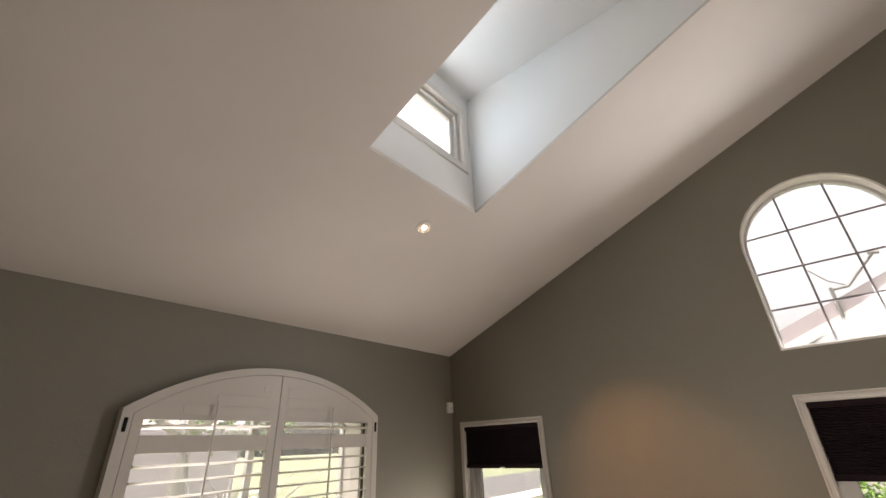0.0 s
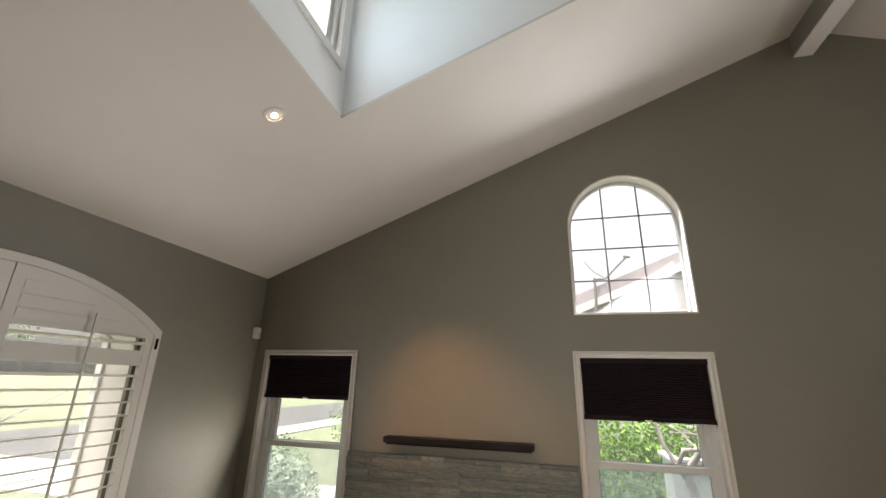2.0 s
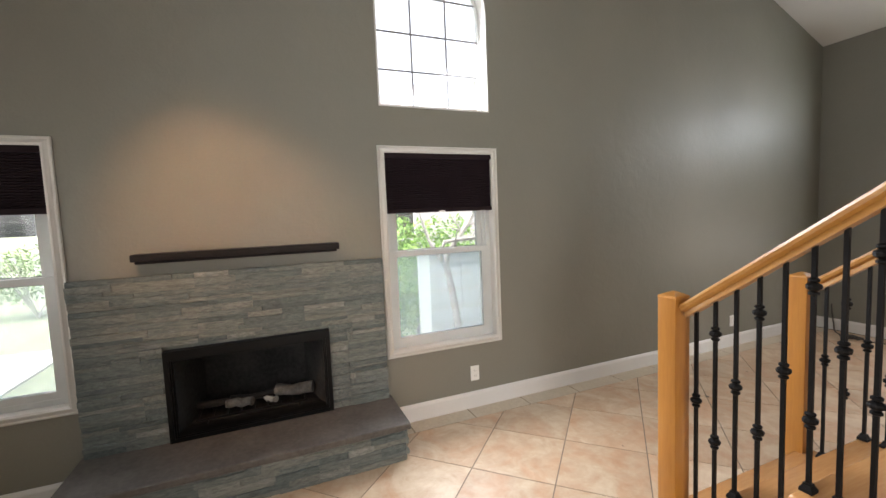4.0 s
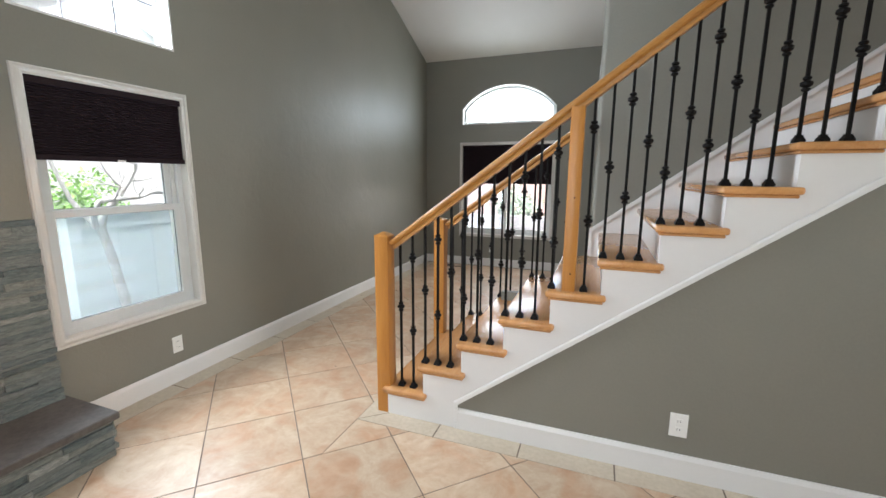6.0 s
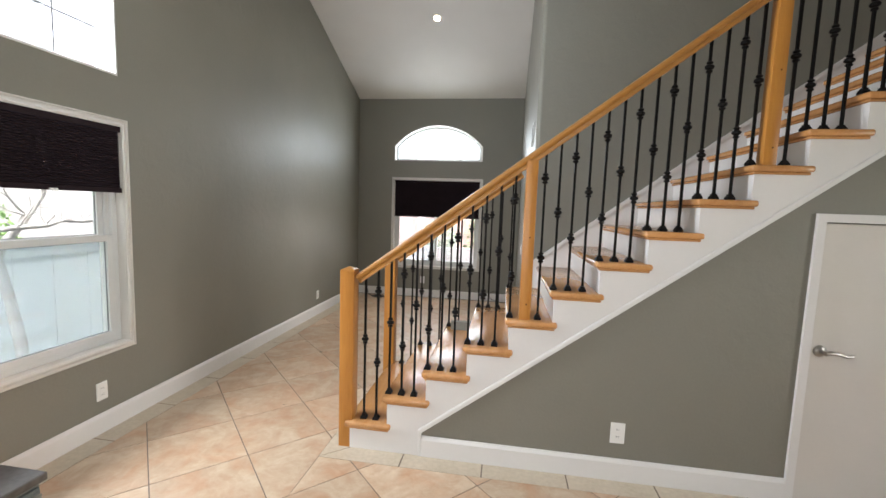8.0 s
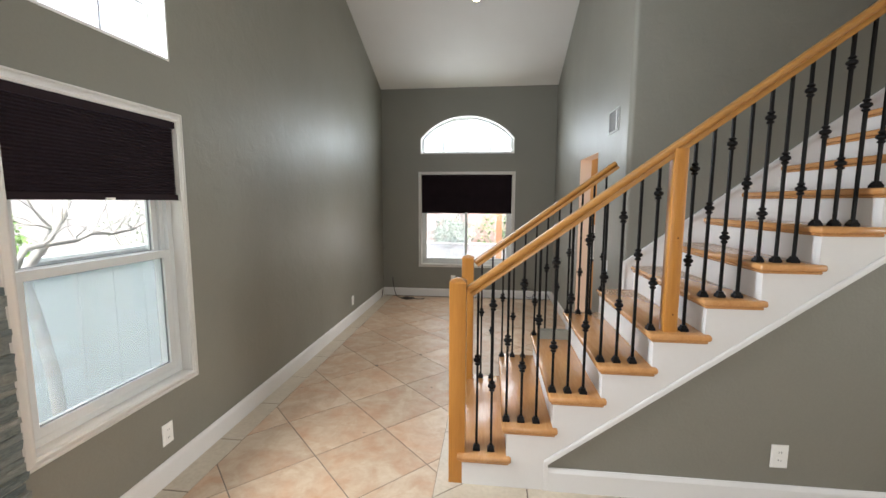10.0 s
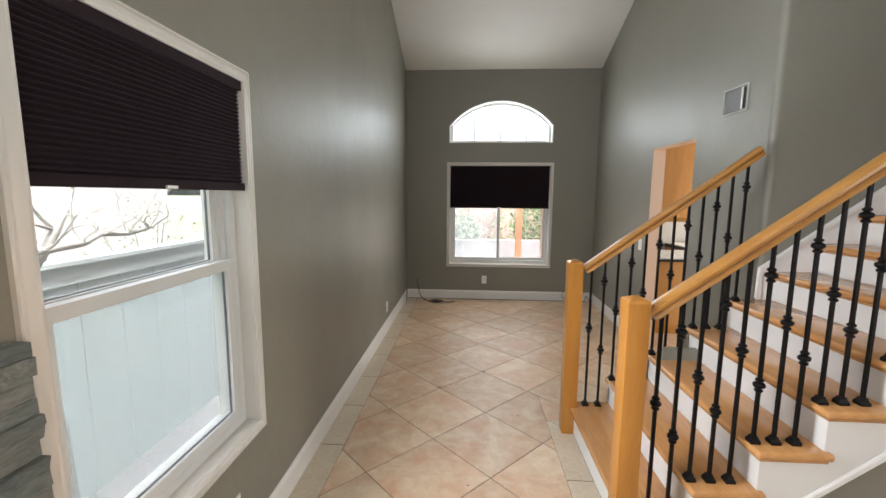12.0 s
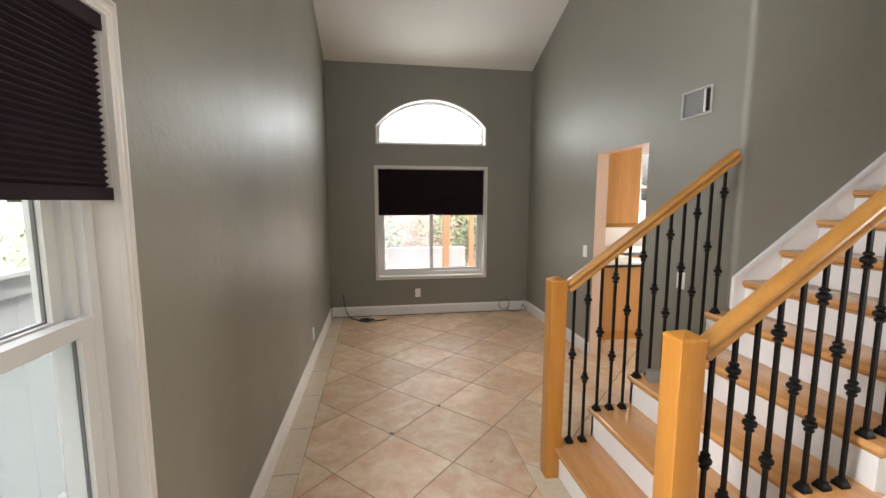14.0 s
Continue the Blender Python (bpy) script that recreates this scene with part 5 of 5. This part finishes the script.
for pts, r in limbs:
    bm = bmesh.new()
    path = [Vector((TX + a, y, z)) for a, y, z in pts]
    rr = [r * (1 - 0.62 * i / (len(path) - 1)) for i in range(len(path))]
    add_tube(bm, path, rr, 8)
    limb_ob = smooth(part("limb", bm, BARK, trunk), 60)
    bm = bmesh.new()
    for i in range(3, len(path)):
        for k in range(3):
            d = Vector((rnd.uniform(-0.7, 0.5), rnd.uniform(-0.8, 0.9), rnd.uniform(0.0, 0.9))).normalized()
            p, q, l = path[i], rr[i] * 0.42, rnd.uniform(0.16, 0.36)
            tw, tr = [p], [q]
            for s in range(4):
                d = (d + Vector((rnd.uniform(-0.3, 0.3), rnd.uniform(-0.35, 0.35), rnd.uniform(-0.2, 0.3)))).normalized()
                n = tw[-1] + d * l / 4
                n.x = max(-1.4, min(-0.7, n.x))
                tw.append(n)
                tr.append(q * (0.85 - 0.18 * s))
                if s in (1, 2):
                    f = (d + Vector((rnd.uniform(-0.8, 0.8), rnd.uniform(-0.8, 0.8), rnd.uniform(-0.2, 0.8)))).normalized()
                    g = n + f * l * 0.35
                    g.x = max(-1.42, min(-0.68, g.x))
                    add_tube(bm, [n, (n + g) / 2 + Vector((0, 0, 0.01)), g], [q * 0.5, q * 0.4, q * 0.25], 4)
            add_tube(bm, tw, tr, 5)
    part("twigs", bm, BARK, trunk)["kind"] = "stuff"
tree("tree", 0.4, -9.0, 0.17, 5.0, 2.0, LEAF, "leafy green street tree on the lawn", 4, 5400, 0.09)
tree("tree", 4.2, -10.0, 0.16, 5.5, 2.2, LEAF, "leafy green street tree on the lawn", 9, 5400, 0.09)
tree("tree", 0.7, -6.3, 0.035, 2.6, 1.0, LEAF, "small bare tree on the front lawn", 77, bare=True, lean=(0.1, 0.0), fork=0.5)
tree("tree", -3.4, -6.2, 0.14, 4.2, 1.7, LEAF3, "leafy green front garden tree", 14, 2400, 0.14)
hedge = thing("hedge", "low bright green clipped hedge behind the fence", "hedge")
bm = bmesh.new()
for k in range(9):
    add_tube(bm, [(-2.4, -1.9 + 0.38 * k, GZ), (-2.38, -1.86 + 0.38 * k, 0.6), (-2.42, -1.8 + 0.38 * k, 1.2)], [0.03, 0.02, 0.008], 5)
part("stems", bm, BARK, hedge)
bm = bmesh.new()
for k in range(12):
    leaves(bm, (-2.45, -1.95 + 0.27 * k, 0.65), (0.42, 0.36, 0.86 + 0.02 * (k % 3)), 2600, 0.05, 31 + k)
part("foliage", bm, LEAF2, hedge)["kind"] = "stuff"
shrub("garden_shrub", -3.4, 3.9, 0.8, 1.8, LEAF3, "thin grey-green shrub behind the fence", 33, 900, 0.05)
shrub("garden_shrub", -1.5, -4.3, 0.7, 1.25, LEAF3, "grey-green low shrub in the front garden", 35, 8000, 0.06)
shrub("garden_shrub", -2.6, -5.2, 0.8, 1.5, LEAF, "green front garden shrub", 38, 2600, 0.06)
shrub("garden_shrub", -9.5, -6.5, 1.2, 1.6, LEAF, "green front garden shrub", 36, 2600, 0.08)
shrub("garden_shrub", 1.0, 8.7, 0.75, 1.6, LEAF3, "grey-green garden shrub by the patio", 41, 1500, 0.09)
shrub("garden_shrub", 2.3, 8.9, 0.85, 2.1, LEAF, "leafy green garden shrub by the patio", 42, 1800, 0.09)
shrub("garden_shrub", 3.3, 8.8, 0.8, 2.0, LEAF, "leafy green garden shrub by the patio", 43, 1800, 0.09)
tree("tree", 0.95, 7.6, 0.03, 1.5, 0.8, LEAF, "small bare twiggy garden tree", 55, bare=True, fork=0.16)
tagged(box("garden_wall", (-1.5, 2.55, 8.15, 8.35, GZ, 0.5), STUCCO, None, 0.01), "low pale stuccoed garden wall", "wall", kind="structure")
tree("tree", 3.8, 16.0, 0.2, 3.9, 1.8, LEAF3, "tall leafy tree behind the garden fence", 61, 2600, 0.2)

rear = thing("rear_fence", "reddish-brown wooden board fence", "fence")
x = -6.0
while x < 9.0:
    box("board", (x, x + 0.135, 9.9, 9.92, GZ, 1.55 + random.uniform(-0.01, 0.01)), FENCE_RED, rear)
    x += 0.14
for z in (0.1, 1.2):
    box("fence_rail", (-6, 9, 9.92, 9.96, z, z + 0.09), FENCE_RED, rear)

perg = thing("pergola", "orange-stained wooden patio pergola", "pergola")
for px in (1.91, 4.4):
    for py in (6.9,):
        box("post", (px - 0.06, px + 0.06, py - 0.06, py + 0.06, GZ + 0.04, 2.2), POSTWOOD, perg, 0.006)
box("post", (2.3, 2.38, 6.6, 6.68, GZ + 0.04, 2.2), POSTWOOD, perg, 0.006)
box("beam", (1.4, 4.9, 6.82, 6.98, 2.2, 2.4), POSTWOOD, perg, 0.006)


def house(name, x0, x1, y0, y1, eave, ridge, axis, label, windows, o=0.45):
    h = thing(name, label, "house")
    box("wall", (x0, x1, y0, y1, GZ, eave), STUCCO, h)
    bm = bmesh.new()
    if axis == "x":
        ym = (y0 + y1) / 2
        add_plate(bm, on_x(x0 - o), [(y0 - o, eave - 0.1), (ym, ridge), (y1 + o, eave - 0.1), (y1 + o, eave + 0.2), (ym, ridge + 0.3), (y0 - o, eave + 0.2)], [], 0, x1 - x0 + 2 * o)
        for xf, d in ((x0 - o, -0.03), (x1 + o, 0.03)):
            for ya, sg in ((y0 - o, 1), (y1 + o, -1)):
                plate("fascia", on_x(xf), [(ya, eave - 0.3), (ym - sg * 0.005, ridge - 0.2), (ym - sg * 0.005, ridge), (ya, eave - 0.1)], [], 0, d, TRIM, h)
        plate("gable", on_x(x0 + 0.02), [(y0, eave), (ym, ridge - 0.05), (y1, eave)], [], 0, x1 - x0 - 0.04, STUCCO, h)
    else:
        xm = (x0 + x1) / 2
        add_plate(bm, on_y(y0 - o), [(x0 - o, eave - 0.1), (xm, ridge), (x1 + o, eave - 0.1), (x1 + o, eave + 0.05), (xm, ridge + 0.16), (x0 - o, eave + 0.05)], [], 0, y1 - y0 + 2 * o)
        plate("gable", on_y(y0 + 0.02), [(x0, eave), (xm, ridge - 0.05), (x1, eave)], [], 0, y1 - y0 - 0.04, STUCCO, h)
    part("roof", bm, ROOFT, h)
    for (wx0, wx1, wy0, wy1, wz0, wz1) in windows:
        wdw = box("window", (wx0, wx1, wy0, wy1, wz0, wz1), TRIM, h)
        if wx1 - wx0 < wy1 - wy0:
            box("pane", (wx0 - 0.01, wx1 + 0.01, wy0 + 0.06, wy1 - 0.06, wz0 + 0.06, wz1 - 0.06), DARKTOP, wdw)
        else:
            box("pane", (wx0 + 0.06, wx1 - 0.06, wy0 - 0.01, wy1 + 0.01, wz0 + 0.06, wz1 - 0.06), DARKTOP, wdw)
    return h


house("neighbour_house", -16, -8.0, -1.4, 10.4, 3.25, 5.6, "x", "cream stucco neighbouring house with tiled roof", [(-8.02, -7.97, 1.0, 2.3, 0.9, 2.0)], 0.1)
mast = thing("roof_antenna", "grey metal antenna mast on the gable end", "antenna")
bm = bmesh.new()
add_tube(bm, [(-7.83, 0.33, 3.3), (-7.83, 0.37, 3.9), (-7.83, 0.38, 4.45)], 0.035, 8)
add_tube(bm, [(-7.83, 0.36, 4.4), (-7.83, 0.65, 4.42), (-7.83, 0.95, 4.72), (-7.83, 1.21, 4.98)], 0.028, 8)
add_tube(bm, [(-7.83, 0.62, 4.45), (-7.83, 0.38, 4.6), (-7.83, 0.16, 4.9)], 0.014, 6)
for k in range(4):
    add_tube(bm, [(-8.0, 0.82 + 0.1 * k, 4.59 + 0.1 * k), (-7.66, 0.82 + 0.1 * k, 4.59 + 0.1 * k)], 0.01, 6)
add_tube(bm, [(-7.83, 1.13, 5.0), (-7.83, 1.3, 4.96)], 0.035, 6)
part("mast", bm, GRILLE, mast)
house("street_house", -9, 6, -36, -27, 2.9, 5.2, "x", "cream stucco house across the street", [(-3, -1.2, -27.02, -26.97, 0.5, 1.9), (1, 3, -27.02, -26.97, 0.5, 1.9)])

# ---------------------------------------------------------------- floor
HD = 0.3425
TX, TY = 1.045, -0.683
floor = thing("floor", "beige stone-look ceramic tiles laid diagonally", "floor", kind="structure")
box("grout_bed", (-0.0, EAST, SOUTH, NORTH, -0.12, -0.0022), GROUT, floor)
BXW = 0.165            # inner edge of the border along the west wall
BYS, BXS = 0.075, 1.455  # border round the foot of the stairs


def clip(poly, inside, cut):
    out = []
    for i, p in enumerate(poly):
        q = poly[(i + 1) % len(poly)]
        a, b = inside(p), inside(q)
        if a:
            out.append(p)
        if a != b:
            out.append(cut(p, q))
    return out


def half_plane(poly, axis, value, sign):
    def inside(p):
        return sign * (p[axis] - value) >= 0

    def cut(p, q):
        t = (value - p[axis]) / (q[axis] - p[axis])
        return (p[0] + t * (q[0] - p[0]), p[1] + t * (q[1] - p[1]))
    return clip(poly, inside, cut)


def tile_bm(poly):
    bm = bmesh.new()
    add_slab(bm, poly)
    return bm


def add_slab(bm, poly):
    cx, cy = sum(p[0] for p in poly) / len(poly), sum(p[1] for p in poly) / len(poly)

    def shrink(p, d):
        v = Vector((p[0] - cx, p[1] - cy))
        return (p[0] - v.x / max(v.length, 1e-6) * d, p[1] - v.y / max(v.length, 1e-6) * d)
    top = [bm.verts.new((*shrink(p, 0.0055), 0.0)) for p in poly]
    low = [bm.verts.new((*shrink(p, 0.0035), -0.003)) for p in poly]
    bm.faces.new(top)
    for i in range(len(poly)):
        bm.faces.new((top[i], top[(i + 1) % len(poly)], low[(i + 1) % len(poly)], low[i]))


whole = tile_bm([(-HD, 0), (0, -HD), (HD, 0), (0, HD)])
whole_me = bpy.data.meshes.new("tile")
bmesh.ops.recalc_face_normals(whole, faces=whole.faces)
whole.to_mesh(whole_me)
whole.free()
whole_me.materials.append(TILE)


def tile_regions(poly):
    """The pieces of a tile that lie on the main floor, clear of walls, borders and the stair foot."""
    p = half_plane(half_plane(half_plane(poly, 0, BXW, 1), 1, SOUTH + 0.02, 1), 1, NORTH - 0.02, -1)
    p = half_plane(p, 0, EAST, -1) if p else p
    if len(p) < 3:
        return []
    east = half_plane(p, 0, BXS, 1)
    foot = half_plane(half_plane(east, 1, BYS, 1), 1, 1.3, -1) if len(east) > 2 else []
    if len(foot) < 3 or area(foot) < 1e-5:
        return [p]
    return [q for q in (half_plane(p, 0, BXS, -1), half_plane(east, 1, BYS, -1), half_plane(east, 1, 1.3, 1)) if len(q) > 2]


def area(p):
    return abs(sum(p[i][0] * p[(i + 1) % len(p)][1] - p[(i + 1) % len(p)][0] * p[i][1] for i in range(len(p)))) / 2


full = 2 * HD * HD
for j in range(-10, 18):
    for i in range(-6, 18):
        if (i + j) % 2 == 0:
            continue
        cx, cy = TX + HD * i, TY + HD * j
        poly = [(cx - HD, cy), (cx, cy - HD), (cx + HD, cy), (cx, cy + HD)]
        for piece in tile_regions(poly):
            if area(piece) < 0.002:
                continue
            if area(piece) > full * 0.999:
                ob = new("tile", whole_me)
                ob.parent, ob.location = floor, (cx, cy, 0)
            else:
                part("tile", tile_bm(piece), TILE, floor)
# chips and dark specks on the tiles
random.seed(17)
for mx, my, mr in ((0.69, 1.73, 0.022), (1.06, 2.05, 0.02), (1.27, 1.34, 0.008), (0.52, 2.5, 0.01), (1.5, 2.6, 0.012), (0.92, 0.62, 0.009), (1.32, 3.2, 0.011)):
    bm = bmesh.new()
    rim = [(mx + mr * random.uniform(0.5, 1.2) * math.cos(k * 0.7), my + mr * random.uniform(0.35, 0.9) * math.sin(k * 0.7)) for k in range(9)]
    bm.faces.new([bm.verts.new((px, py, 0.0008)) for px, py in rim])
    part("chip", bm, FLOOR_DARK, floor, "small dark chip in a tile")
# ragged brown strip on the floor along the end wall
bm = bmesh.new()
edge = [(0.02 + 0.02 * k, NORTH - BT - 0.02 - 0.045 * abs(noise.noise(Vector((k * 0.13, 0.4, 0)))) - 0.012 * abs(noise.noise(Vector((k * 0.9, 2.1, 0))))) for k in range(133)]
near = [bm.verts.new((px, py, 0.0009)) for px, py in edge]
far = [bm.verts.new((px, NORTH - BT, 0.0009)) for px, py in edge]
for k in range(len(edge) - 1):
    bm.faces.new((near[k], near[k + 1], far[k + 1], far[k]))
part("dark_line", bm, FLOOR_DARK, floor, "ragged brown line along the baseboard")
# straight border tiles
y = SOUTH
while y < NORTH:
    part("border_tile", tile_bm(rect(0.0, BXW, y, min(NORTH, y + 0.48))), BORDER, floor)
    y += 0.48
part("border_tile", tile_bm([(BXS, BYS), (1.6, 0.2), (1.6, 0.7), (BXS, 0.7)]), BORDER, floor)
part("border_tile", tile_bm([(BXS, 0.7), (1.6, 0.7), (1.6, 1.2), (BXS, 1.3)]), BORDER, floor)
part("border_tile", tile_bm([(BXS, 1.3), (1.6, 1.2), (2.7, 1.2), (2.7, 1.3)]), BORDER, floor)
xs_ = [BXS, 1.95, 2.43, 2.91, 3.39, 3.87, 4.35, 4.83, 5.4]
for a, b in zip(xs_, xs_[1:]):
    part("border_tile", tile_bm([(a, BYS), (b, BYS), (b, 0.21), (a if a > 1.5 else 1.61, 0.21)]), BORDER, floor)
